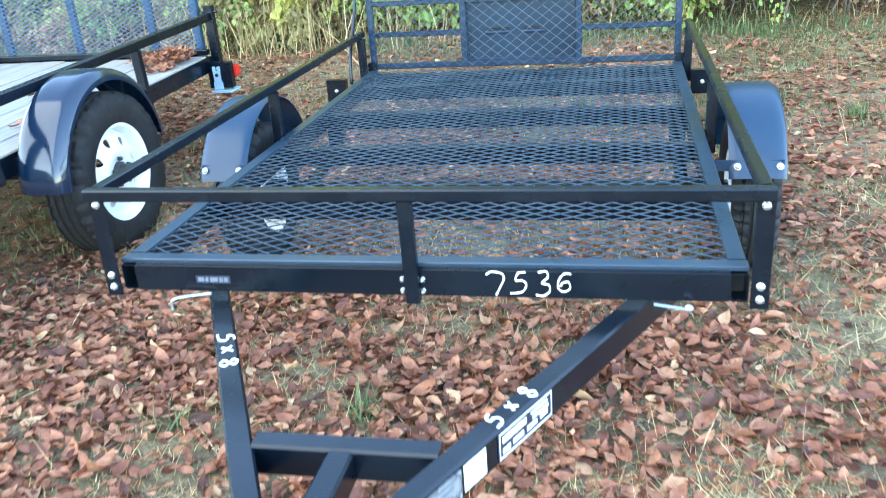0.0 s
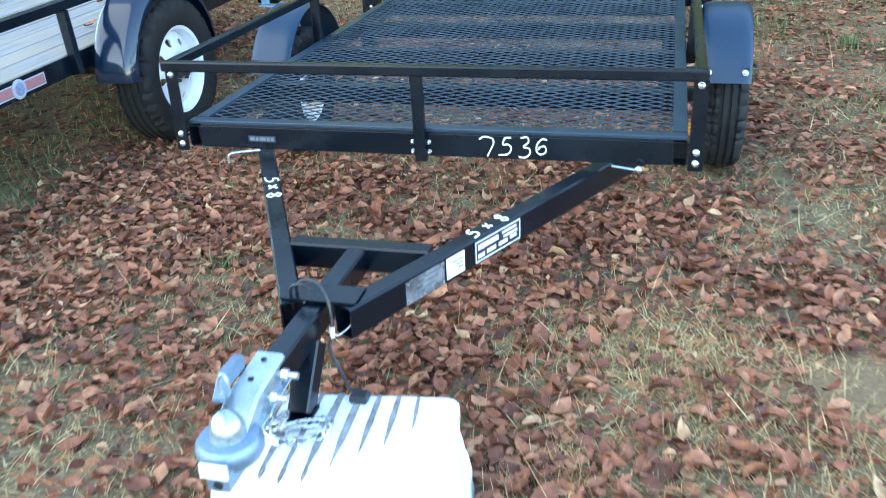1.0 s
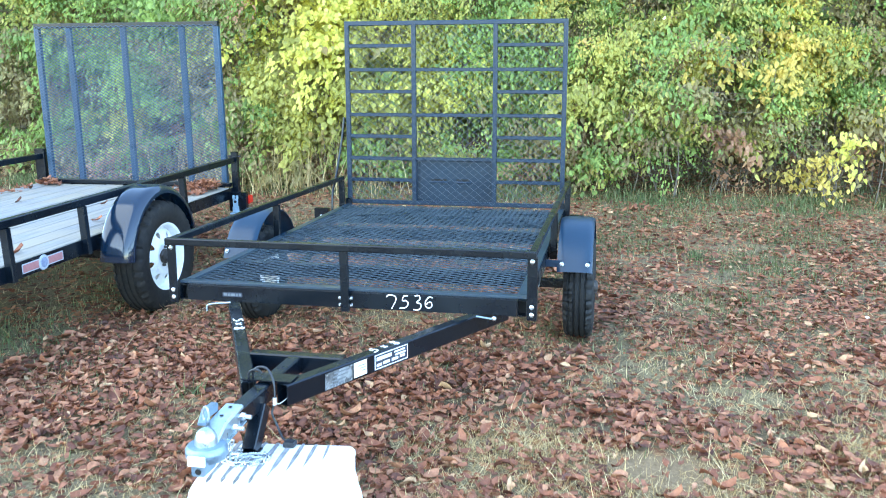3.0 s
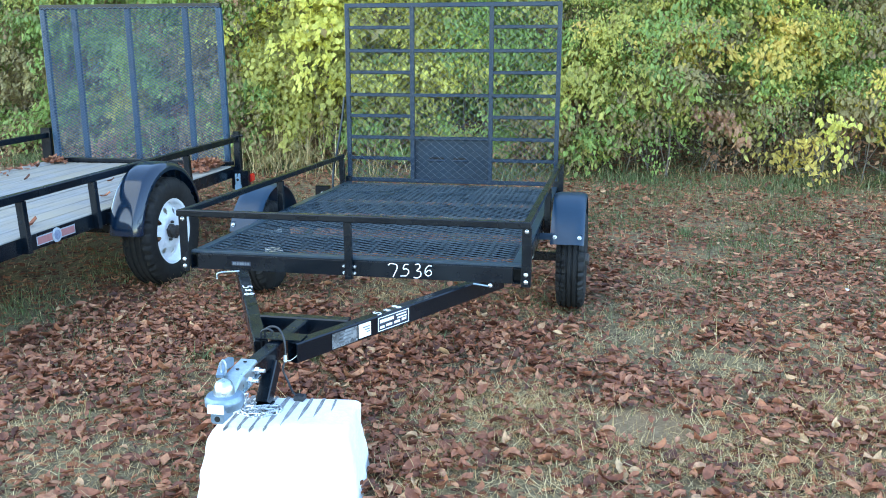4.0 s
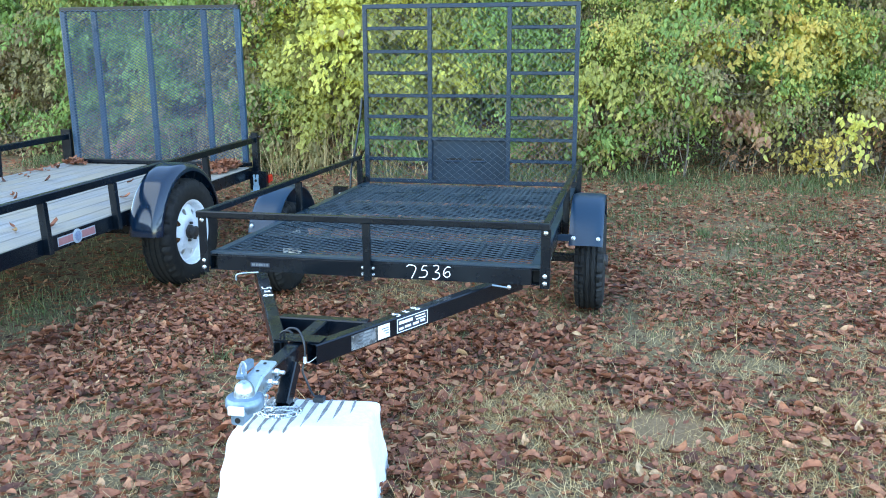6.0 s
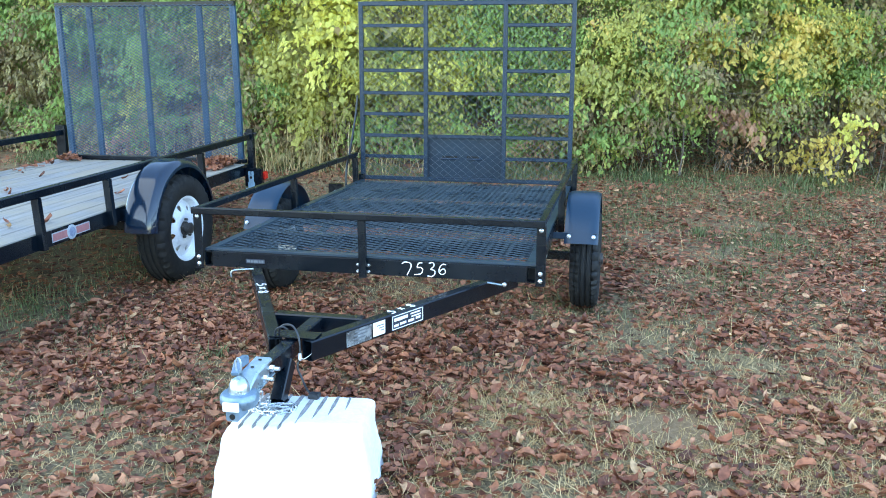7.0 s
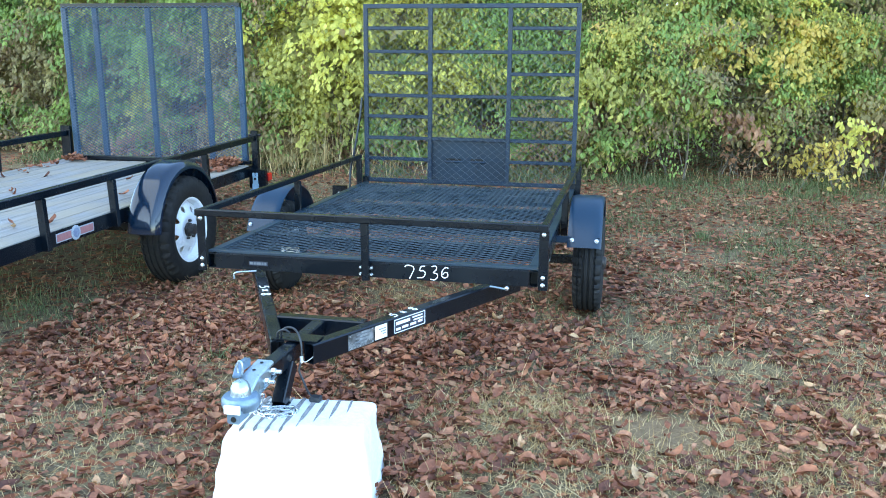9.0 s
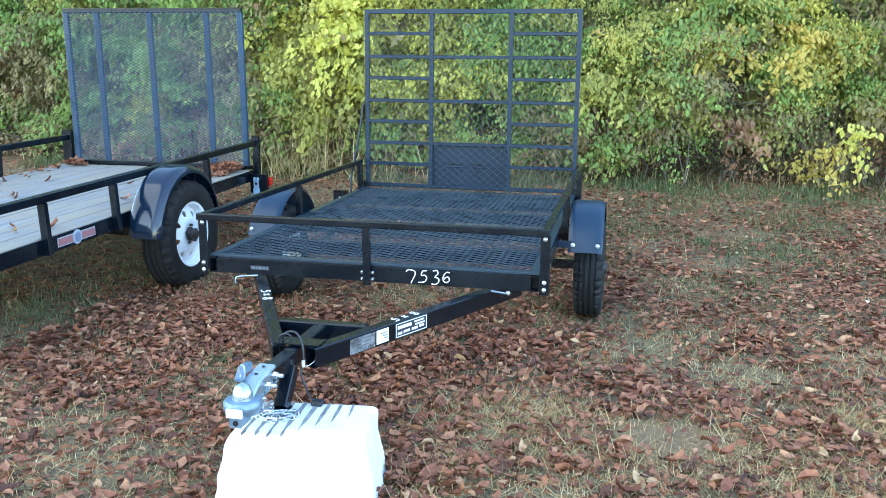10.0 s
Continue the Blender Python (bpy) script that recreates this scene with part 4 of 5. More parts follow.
        for y, z in ((0.36, 0.42), (-0.40, 0.45)):
            P("fender_bracket", tube(bmesh.new(), (s * 0.866, y, z), (s * 0.866, y, z + 0.08), 0.05, 0.006, (0, 1, 0), 0.001))
        x0, x1 = sorted((s * 0.846, s * 0.985))
        box = P("tail_lamp", slab(bmesh.new(), x0, x1, 1.330, 1.370, 0.375, 0.520, 0.004), BLACK, "black lamp bracket with a red lens")
        lx = sorted((s * 0.955, s * 0.998))
        P("lens", slab(bmesh.new(), lx[0], lx[1], 1.372, 1.425, 0.425, 0.490, 0.010), REDLENS, "red lens", box)
        cx = s * 0.900
        bm = slab(bmesh.new(), cx - 0.026, cx + 0.026, 1.320, 1.3295, 0.368, 0.412, 0.004)
        slab(bm, cx - 0.020, cx + 0.020, 1.320, 1.3295, 0.408, 0.470, 0.004)
        for e in (-1, 1):
            slab(bm, cx + e * 0.0135 - 0.0085, cx + e * 0.0135 + 0.0085, 1.320, 1.3295, 0.466, 0.498, 0.004)
        P("lamp_clip", bm, PALEBLUE, "pale blue notched metal clip", box)
        # dark disc on the clip, painting the shade of its hole
        P("clip_hole", lathe(bmesh.new(), [(0.011, 0), (0.011, 0.002), (0.001, 0.0025)], (cx, 1.3195, 0.450), (0, -1, 0), 12), HOLLOW, "", box)
        fx = sorted((s * 0.862, s * 0.992))
        P("lamp_shelf", slab(bmesh.new(), fx[0], fx[1], 1.295, 1.415, 0.355, 0.365, 0.002), PALEBLUE, "pale blue metal shelf", box)
    # emblem on the beam: a banded badge with a round middle
    side = lambda u, v, n: (0.8425 + n, u, v)
    badge = P("emblem", flat_strip(bmesh.new(), side, -1.050, -0.716, 0.475, 0.525, 0.0002, 0.0020), BADGE, "white, red and blue badge on the beam")
    P("badge_band", flat_strip(bmesh.new(), side, -1.044, -0.915, 0.4805, 0.5195, 0.0020, 0.0028), REDPRINT, "", badge)
    P("badge_band", flat_strip(bmesh.new(), side, -0.851, -0.722, 0.4805, 0.5195, 0.0020, 0.0028), REDPRINT, "", badge)
    P("badge_disc", lathe(bmesh.new(), [(0.040, 0), (0.040, 0.004), (0.030, 0.005), (0.001, 0.0055)], (0.8440, -0.883, 0.500), (1, 0, 0), 28), BADGE, "", badge)
    P("badge_centre", lathe(bmesh.new(), [(0.027, 0), (0.027, 0.0015), (0.001, 0.002)], (0.8496, -0.883, 0.500), (1, 0, 0), 24), BLUEPRINT, "", badge)
    return root


build_plank_trailer()


# ---- block under the coupler ----
def build_block():
    bm = bmesh.new()
    nx, ny, nz = 40, 22, 22
    turn = Matrix.Rotation(radians(8.0), 3, "Z")

    def shape(a, b, c):
        # a, b, c in -1..1: a box with rounded, chipped edges, wider at its foot, its top sloping off at one end
        e = 22.0
        s = (abs(a) ** e + abs(b) ** e + abs(c) ** e) ** (1 / e) / max(abs(a), abs(b), abs(c))
        a, b, c = a / s, b / s, c / s
        low = (1 - c) / 2
        p = turn @ Vector((a * 0.233 * (1 + 0.17 * low), b * 0.124 * (1 + 0.26 * low), 0))
        x, y = 0.094 + p.x, -1.058 + p.y
        z = 0.128 + c * 0.150 - 0.042 * max(0.0, c + 0.2) * max(0.0, (-a - 0.70) / 0.30) ** 1.5
        k = noise.noise(Vector((x * 9, y * 9, z * 9))) * 0.009 + noise.noise(Vector((x * 30, y * 30, z * 30))) * 0.0035
        k *= 0.25 + 0.75 * min(1.0, 2.2 * low + max(0.0, abs(a) - 0.88) * 6)
        return (x + k * 1.3 * (1 if a > 0 else -1), y + k * 0.8, z + k * 0.4)
    cache = {}
    def vert(a, b, c):
        key = (round(a, 4), round(b, 4), round(c, 4))
        if key not in cache:
            cache[key] = bm.verts.new(shape(a, b, c))
        return cache[key]
    def lin(n):
        return [-1 + 2 * i / n for i in range(n + 1)]
    X, Y, Z = lin(nx), lin(ny), lin(nz)
    for u, v, fn in ((X, Y, lambda p, q, s: (p, q, s)), (X, Z, lambda p, q, s: (p, s, q)), (Y, Z, lambda p, q, s: (s, p, q))):
        for s in (-1, 1):
            for i in range(len(u) - 1):
                for j in range(len(v) - 1):
                    bm.faces.new([vert(*fn(p, q, s)) for p, q in ((u[i], v[j]), (u[i + 1], v[j]), (u[i + 1], v[j + 1]), (u[i], v[j + 1]))])
    block = tagged(part("support_block", bm, BLOCKWHITE, None, "", True), "white-painted rough block with dirty grooves, set on the leaves", "block")
    # dirty grooves from the back edge of the top: each narrows to a point, the outer ones are shorter
    for k in range(8):
        x = -0.062 + 0.0415 * k
        y0, y1 = -0.945 + 0.09 * x, -1.228 + 0.10 * x + 2.2 * max(0.0, x - 0.02) ** 1.6 + 0.008 * math.sin(k * 1.7)
        w = 0.0075 + 0.0015 * math.sin(k * 2.3) - (0.003 if k > 5 else 0)
        bm = bmesh.new()
        rows = []
        for i in range(7):
            f = i / 6
            h = w * (0.75 + 0.35 * math.sin(math.pi * f) - 0.85 * f ** 3) + 0.0006 * math.sin(9 * i + k)
            q = y0 + (y1 - y0) * f
            rows.append([bm.verts.new((x + 0.016 * f + a * h, q, z)) for a, z in ((-1, 0.270), (1, 0.270), (1, 0.2795), (-1, 0.2795))])
        ring_faces(bm, rows)
        bm.faces.new(rows[0])
        bm.faces.new(rows[-1])
        part("groove", bm, GROOVE, block)
    return block


build_block()


# ---- fallen leaves, grass, stones ----
def leaf_template(curl, fold, wide, twist=0.0):
    v = []
    for i, (u, w) in enumerate(((-0.5, 0.03), (-0.30, 0.70), (-0.06, 1.0), (0.20, 0.82), (0.5, 0.03))):
        z = curl * (u * u) * 1.6
        for s in (-1, 0, 1):
            v.append((u, s * wide * w * (1.1 if s > 0 else 0.92), z + fold * abs(s) * w + twist * u * s))
    f = []
    for i in range(4):
        for j in range(2):
            a = i * 3 + j
            f.append((a, a + 1, a + 4, a + 3))
    return np.array(v), f


def litter_density(x, y):
    """How thickly the leaves lie: thin on the bare soil and towards the lawn at the bank, thick round the trailers."""
    d = np.ones_like(x)
    d = d * (1 - 0.93 * np.exp(-(((x - 1.31) / 0.29) ** 2 + ((y + 0.34) / 0.19) ** 2) ** 2))
    d = d * (1 - 0.72 * np.exp(-(((x - 0.70) / 0.45) ** 2 + ((y + 0.25) / 0.30) ** 2)))
    d = d * (1 - 0.60 * np.exp(-(((x - 1.70) / 0.45) ** 2 + ((y + 0.55) / 0.40) ** 2)))
    d = d * (1 - 0.25 * np.exp(-(((x - 2.20) / 0.50) ** 2 + ((y - 0.55) / 0.45) ** 2)))
    d = d * (1 - 0.97 * np.exp(-(((x - 0.09) / 0.30) ** 2 + ((y + 1.27) / 0.10) ** 2) ** 2))
    d = d * (1 - 0.65 * np.exp(-(((x + 0.65) / 0.30) ** 2 + ((y + 1.05) / 0.35) ** 2)))
    d = d * np.where(y > 2.4, np.clip(1.0 - (y - 2.4) * 0.29, 0.25, 1), 1)
    d = d * np.where((x > 1.0) & (y > 1.8), 0.80, 1) * np.where((x > 1.15) & (y > 0.4) & (y <= 1.8), 0.80, 1)
    d = d * (1 - 0.45 * np.exp(-(((x - 2.6) / 0.55) ** 2 + ((y + 0.35) / 0.5) ** 2)))
    for px, py, rx, ry, k in ((2.30, 0.05, 0.42, 0.30, 0.6), (1.60, 0.42, 0.32, 0.20, 0.55), (0.62, 0.12, 0.28, 0.20, 0.5), (1.95, -0.75, 0.40, 0.25, 0.5)):
        d = d * (1 - k * np.exp(-(((x - px) / rx) ** 2 + ((y - py) / ry) ** 2)))
    # few leaves lie under the plank deck; thinned further to darken its shade
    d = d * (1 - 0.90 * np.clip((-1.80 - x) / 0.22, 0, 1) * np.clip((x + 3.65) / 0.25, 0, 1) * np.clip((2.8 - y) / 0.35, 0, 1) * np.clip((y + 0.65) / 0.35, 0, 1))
    edge = np.clip((5.6 - np.abs(x)) / 1.4, 0, 1) * np.clip((y + 4.2) / 2.0, 0, 1)
    d = d * edge
    a = np.sin(2.3 * x + 1.1 * y + 0.7) * np.sin(1.9 * y - 1.4 * x + 2.0)
    c = np.sin(5.7 * x + 1.5 * np.sin(3.1 * y)) * np.sin(6.3 * y + 1.2 * np.sin(2.7 * x) + 0.4)
    patch = np.clip(0.66 + 0.34 * a + 0.36 * c, 0.12, 1.15)
    return d * patch


def fallen_leaves():
    rng = np.random.default_rng(21)
    sets = []
    kinds = ((0.25, 0.08, 0.27, 0.15, 9500), (0.45, 0.14, 0.24, -0.25, 9000), (-0.30, -0.10, 0.26, 0.2, 9500), (1.0, 0.20, 0.22, 0.3, 4500),
             (0.0, 0.22, 0.24, 0.3, 7500), (-0.6, 0.12, 0.26, -0.3, 4500))
    for k, (curl, fold, wide, twist, count) in enumerate(kinds):
        x, y = rng.uniform(-5.6, 5.4, count * 5), rng.uniform(-4.2, 6.2, count * 5)
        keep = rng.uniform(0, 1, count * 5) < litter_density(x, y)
        x, y = x[keep][:count * 5 // 4], y[keep][:count * 5 // 4]
        t, f = leaf_template(curl, fold, wide, twist)
        plain = np.array([(-0.5, 0, 0.3 * curl), (-0.2, -wide, fold), (0.22, -0.8 * wide, fold + 0.1 * twist), (0.5, 0.04, 0.4 * curl), (0.18, 0.85 * wide, fold), (-0.24, 1.05 * wide, fold - 0.1 * twist)])
        for part_of, shape, faces in (((y < 1.3) & (y > -2.0), t, f), ((y >= 1.3) | (y <= -2.0), plain, [(0, 1, 2, 3), (0, 3, 4, 5)])):
            px, py = x[part_of], y[part_of]
            m = len(px)
            pz = ground_z(px, py) + 0.008 + rng.uniform(0, 0.022, m)
            size = rng.gamma(6.0, 0.0080, m).clip(0.016, 0.090) * np.where(py > 1.0, 0.80, 1.0)
            sets.append(scattered(shape, faces, np.stack([px, py, pz], 1), turns(rng, m, 0.30), size))
    # broken leaf pieces between the whole ones
    m = 42000
    x, y = rng.uniform(-5.4, 5.2, m * 2), rng.uniform(-3.4, 5.2, m * 2)
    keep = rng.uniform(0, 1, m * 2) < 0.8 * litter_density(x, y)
    x, y = x[keep][:m], y[keep][:m]
    t = np.array([(-0.5, -0.20, 0.05), (0.15, -0.34, 0.0), (0.5, 0.05, 0.12), (-0.05, 0.36, 0.06)])
    v, g = scattered(t, [(0, 1, 2, 3)], np.stack([x, y, ground_z(x, y) + rng.uniform(0.003, 0.028, len(x))], 1), turns(rng, len(x), 0.40), rng.gamma(6.0, 0.0052, len(x)).clip(0.012, 0.06))
    sets.append((v, g))
    allv, allf, base = [], [], 0
    for v, g in sets:
        allv.append(v)
        allf.append(np.array(g) + base)
        base += len(v)
    mass("fallen_leaves", (np.concatenate(allv), np.concatenate(allf)), DEADLEAF, None, "dry curled brown and orange leaves lying over the lawn", "leaves", "stuff")


def blades(rng, x, y, height, width, lean, name, material, label, category="grass", tilt=0.30):
    """Grass blades: three-sided strips that bend over."""
    m = len(x)
    t = np.array([(-0.5, 0, 0), (0.5, 0, 0), (-0.40, 0, 0.55), (0.40, 0, 0.55), (-0.06, 0, 1), (0.06, 0, 1)])
    tt = np.repeat(t[None], m, 0)
    bend = rng.normal(0, lean, m)[:, None]
    z = tt[:, :, 2].copy()
    tt[:, :, 0] *= (width * rng.uniform(0.6, 1.3, m))[:, None]
    tt[:, :, 1] = bend * z ** 2 * height[:, None]
    tt[:, :, 2] = z * height[:, None] * (1 - 0.3 * np.minimum(1, np.abs(bend)))
    a = rng.uniform(0, 2 * np.pi, m)
    rot = turns(rng, m, tilt, a)
    v, f = scattered(tt, [(0, 1, 3, 2), (2, 3, 5, 4)], np.stack([x, y, ground_z(x, y) - 0.004], 1), rot, np.ones(m))
    mass(name, (v, f), material, None, label, category, "stuff")


def grass():
    rng = np.random.default_rng(33)
    n = 660000
    x, y = rng.uniform(-5.4, 5.2, n), rng.uniform(-3.4, 5.2, n)
    tuft = 0.5 + 0.5 * np.sin(7.0 * x + 2.0 * np.sin(3.0 * y)) * np.sin(6.0 * y + 1.7 * np.sin(4.0 * x))
    # straw cut back under the plank deck to darken the shaded ground
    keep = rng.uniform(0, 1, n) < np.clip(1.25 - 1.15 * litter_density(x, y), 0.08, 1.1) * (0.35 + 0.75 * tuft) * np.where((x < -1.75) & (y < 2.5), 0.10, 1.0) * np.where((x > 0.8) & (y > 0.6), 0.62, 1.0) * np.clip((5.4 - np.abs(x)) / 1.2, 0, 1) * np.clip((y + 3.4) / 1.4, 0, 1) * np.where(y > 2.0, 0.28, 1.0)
    keep &= (((x - 1.31) / 0.28) ** 2 + ((y + 0.34) / 0.18) ** 2) > 0.55 * rng.uniform(0.3, 1.6, n)
    x, y = x[keep], y[keep]
    # pale thatch where the leaves lie thin
    for cx, cy, rx, ry, k in ((0.70, -0.25, 0.22, 0.14, 3200), (1.75, -0.52, 0.26, 0.18, 3200), (0.95, -0.62, 0.16, 0.12, 1500), (2.25, 0.05, 0.25, 0.15, 2200), (0.52, -0.86, 0.10, 0.14, 1200), (2.1, -0.15, 0.2, 0.12, 1200)):
        x, y = np.concatenate([x, rng.normal(cx, rx, k)]), np.concatenate([y, rng.normal(cy, ry, k)])
    blades(rng, x, y, rng.uniform(0.010, 0.042, len(x)), 0.0026, 1.8, "dry_grass", STRAW, "thin straw-coloured dry grass between the leaves", tilt=0.75)
    n = 190000
    x, y = rng.uniform(-5.0, 5.0, n), rng.uniform(-2.0, 6.2, n)
    lush = np.clip((y - 0.6) / 2.4, 0, 1) * (0.34 + 0.62 * (x > 0.6)) + 0.03
    lush += 0.9 * np.exp(-(((x + 1.62) / 0.35) ** 2 + ((y - 0.55) / 0.30) ** 2)) + 0.7 * np.exp(-(((x - 0.9) / 0.22) ** 2 + ((y - 0.95) / 0.14) ** 2))
    # more green blades under the plank deck, darkening ground that lies in shade
    lush += 0.55 * np.exp(-(((x + 2.45) / 0.75) ** 2 + ((y - 0.9) / 0.9) ** 2))
    keep = rng.uniform(0, 1, n) < lush * np.clip(0.5 + 0.9 * np.sin(4.1 * x + 2.0 * y) * np.sin(3.7 * y - 1.0 * x), 0.08, 1.4)
    x, y = x[keep], y[keep]
    blades(rng, x, y, rng.uniform(0.03, 0.08, len(x)), 0.0045, 0.6, "green_grass", LAWN, "short green grass towards the hedge and round the wheels")
    # tall dead stalks along the hedge's foot
    n = 700
    x = np.concatenate([rng.normal(-2.3, 0.7, n // 2), rng.uniform(-5.5, 4.5, n // 2)])
    y = np.concatenate([rng.normal(4.75, 0.18, n // 2), rng.normal(4.95, 0.15, n // 2)])
    blades(rng, x, y, np.concatenate([rng.uniform(0.25, 0.75, n // 2), rng.uniform(0.08, 0.25, n // 2)]), 0.005, 0.6, "dead_stalks", STRAW, "tall straw-coloured dead grass stalks before the hedge")
    # weeds at the hedge's foot
    n = 9000
    x = rng.uniform(-5.5, 5.0, n)
    y = 4.75 + 0.16 * np.sin(2.1 * x) + rng.normal(0, 0.17, n)
    tall = 0.05 + 0.13 * (0.5 + 0.5 * np.sin(5.0 * x + 1.0)) * (0.5 + 0.5 * np.sin(2.3 * x))
    blades(rng, x, y, tall * rng.uniform(0.3, 1.2, n), 0.009, 0.9, "weeds", LAWN, "green weeds and long grass along the hedge's foot")
    # single fresh tuft under the deck and small tufts
    xs, ys = [], []
    for cx, cy, k in ((-0.215, 0.16, 60), (1.67, 2.88, 60), (-0.75, 0.05, 30), (1.9, 1.9, 30), (0.25, 3.2, 40)):
        xs.append(rng.normal(cx, 0.025, k))
        ys.append(rng.normal(cy, 0.02, k))
    x, y = np.concatenate(xs), np.concatenate(ys)
    blades(rng, x, y, rng.uniform(0.05, 0.12, len(x)), 0.006, 0.7, "grass_tufts", LAWN, "fresh green grass tufts among the leaves")


def leaves_on_planks():
    rng = np.random.default_rng(12)
    t, f = leaf_template(0.6, 0.16, 0.22, 0.2)
    m = Matrix(pose(-2.672, 1.462, 0.014, 1.7, 0, -0.6))
    rot = np.array(m.to_3x3())
    def lay(name, x, y, z, label):
        p = np.stack([x, y, z], 1) @ rot.T + np.array(m.translation)
        v, g = scattered(t, f, p, turns(rng, len(x), 0.5), rng.normal(0.056, 0.016, len(x)).clip(0.025, 0.1))
        mass(name, (v, g), DEADLEAF, None, label, "leaves", "stuff")
    n = 330
    x, y = 0.77 - np.abs(rng.normal(0, 0.12, n)), 1.33 - np.abs(rng.normal(0, 0.13, n))
    h = 0.060 * np.exp(-((x - 0.69) / 0.2) ** 2 - ((y - 1.25) / 0.16) ** 2)
    lay("leaf_pile", x, y, 0.550 + h * rng.uniform(0.1, 1, n), "heap of orange-brown leaves in the corner of the plank deck")
    x, y = np.concatenate([rng.uniform(-0.72, 0.72, 24), -0.80 + np.abs(rng.normal(0, 0.10, 70))]), rng.uniform(-1.8, 1.34, 94)
    lay("deck_leaves", x, y, np.full(94, 0.553), "scattered brown leaves on the grey planks")
    n = 60
    x, y = -0.73 + np.abs(rng.normal(0, 0.07, n)), 1.35 - np.abs(rng.normal(0, 0.06, n))
    lay("leaf_pile", x, y, 0.552 + rng.uniform(0, 0.03, n), "leaves drifted against the raised gate")


fallen_leaves()
grass()
leaves_on_planks()


def stones():
    rng = random.Random(3)
    for (x, y, r, mat, label) in ((2.52, 1.72, 0.016, STONE, "small pale stone lying in the leaves"),):
        bm = bmesh.new()
        bmesh.ops.create_icosphere(bm, subdivisions=2, radius=r)
        for v in bm.verts:
            k = 1 + 0.25 * noise.noise(v.co * 60 + Vector((x, y, 0)))
            v.co = Vector((v.co.x * k * 1.3, v.co.y * k, v.co.z * k * 0.7))
        ob = tagged(part("stone", bm, mat, None, "", True), label, "stone", "stones in the lawn")
        ob.location = (x, y, float(ground_z(x, y)) + r * 0.5 + 0.012)


stones()


# ---- hedge ----
def oval_leaf():
    """A pointed oval leaf that hangs from its stalk (origin) down -z, folded along its rib."""
    v = [(0, 0, 0), (-0.27, 0.10, -0.26), (-0.24, 0.03, -0.66), (0.03, -0.20, -1.05), (0.25, 0.05, -0.60), (0.29, 0.12, -0.24)]
    return np.array(v), [(0, 1, 2, 3), (0, 3, 4, 5)]


def lobed_leaf():
    """A three-lobed leaf that hangs from its stalk (origin) down -z."""
    v = [(0, 0, 0), (-0.30, 0.06, -0.10), (-0.42, 0.10, -0.46), (-0.20, 0.02, -0.60), (0.02, -0.14, -1.0), (0.20, 0.03, -0.62), (0.40, 0.11, -0.44), (0.30, 0.07, -0.08)]
    return np.array(v), [(0, 1, 2, 3), (0, 3, 4, 5), (0, 5, 6, 7)]


def hanging(rng, n, out, spread):
    """Rotations of hanging leaves: tipped outwards (towards -y) by about out radians, turned and rolled at random."""
    t, a, r = rng.normal(out, 0.38, n), rng.normal(0, spread, n), rng.normal(0, 0.35, n)
    z, o = np.zeros(n), np.ones(n)

    def about(axis, q):
        c, s = np.cos(q), np.sin(q)
        rows = {"x": ((o, z, z), (z, c, -s), (z, s, c)), "y": ((c, z, s), (z, o, z), (-s, z, c)), "z": ((c, -s, z), (s, c, z), (z, z, o))}[axis]
        return np.stack([np.stack(row, 1) for row in rows], 1)

    return about("z", a) @ about("x", -t) @ about("y", r)


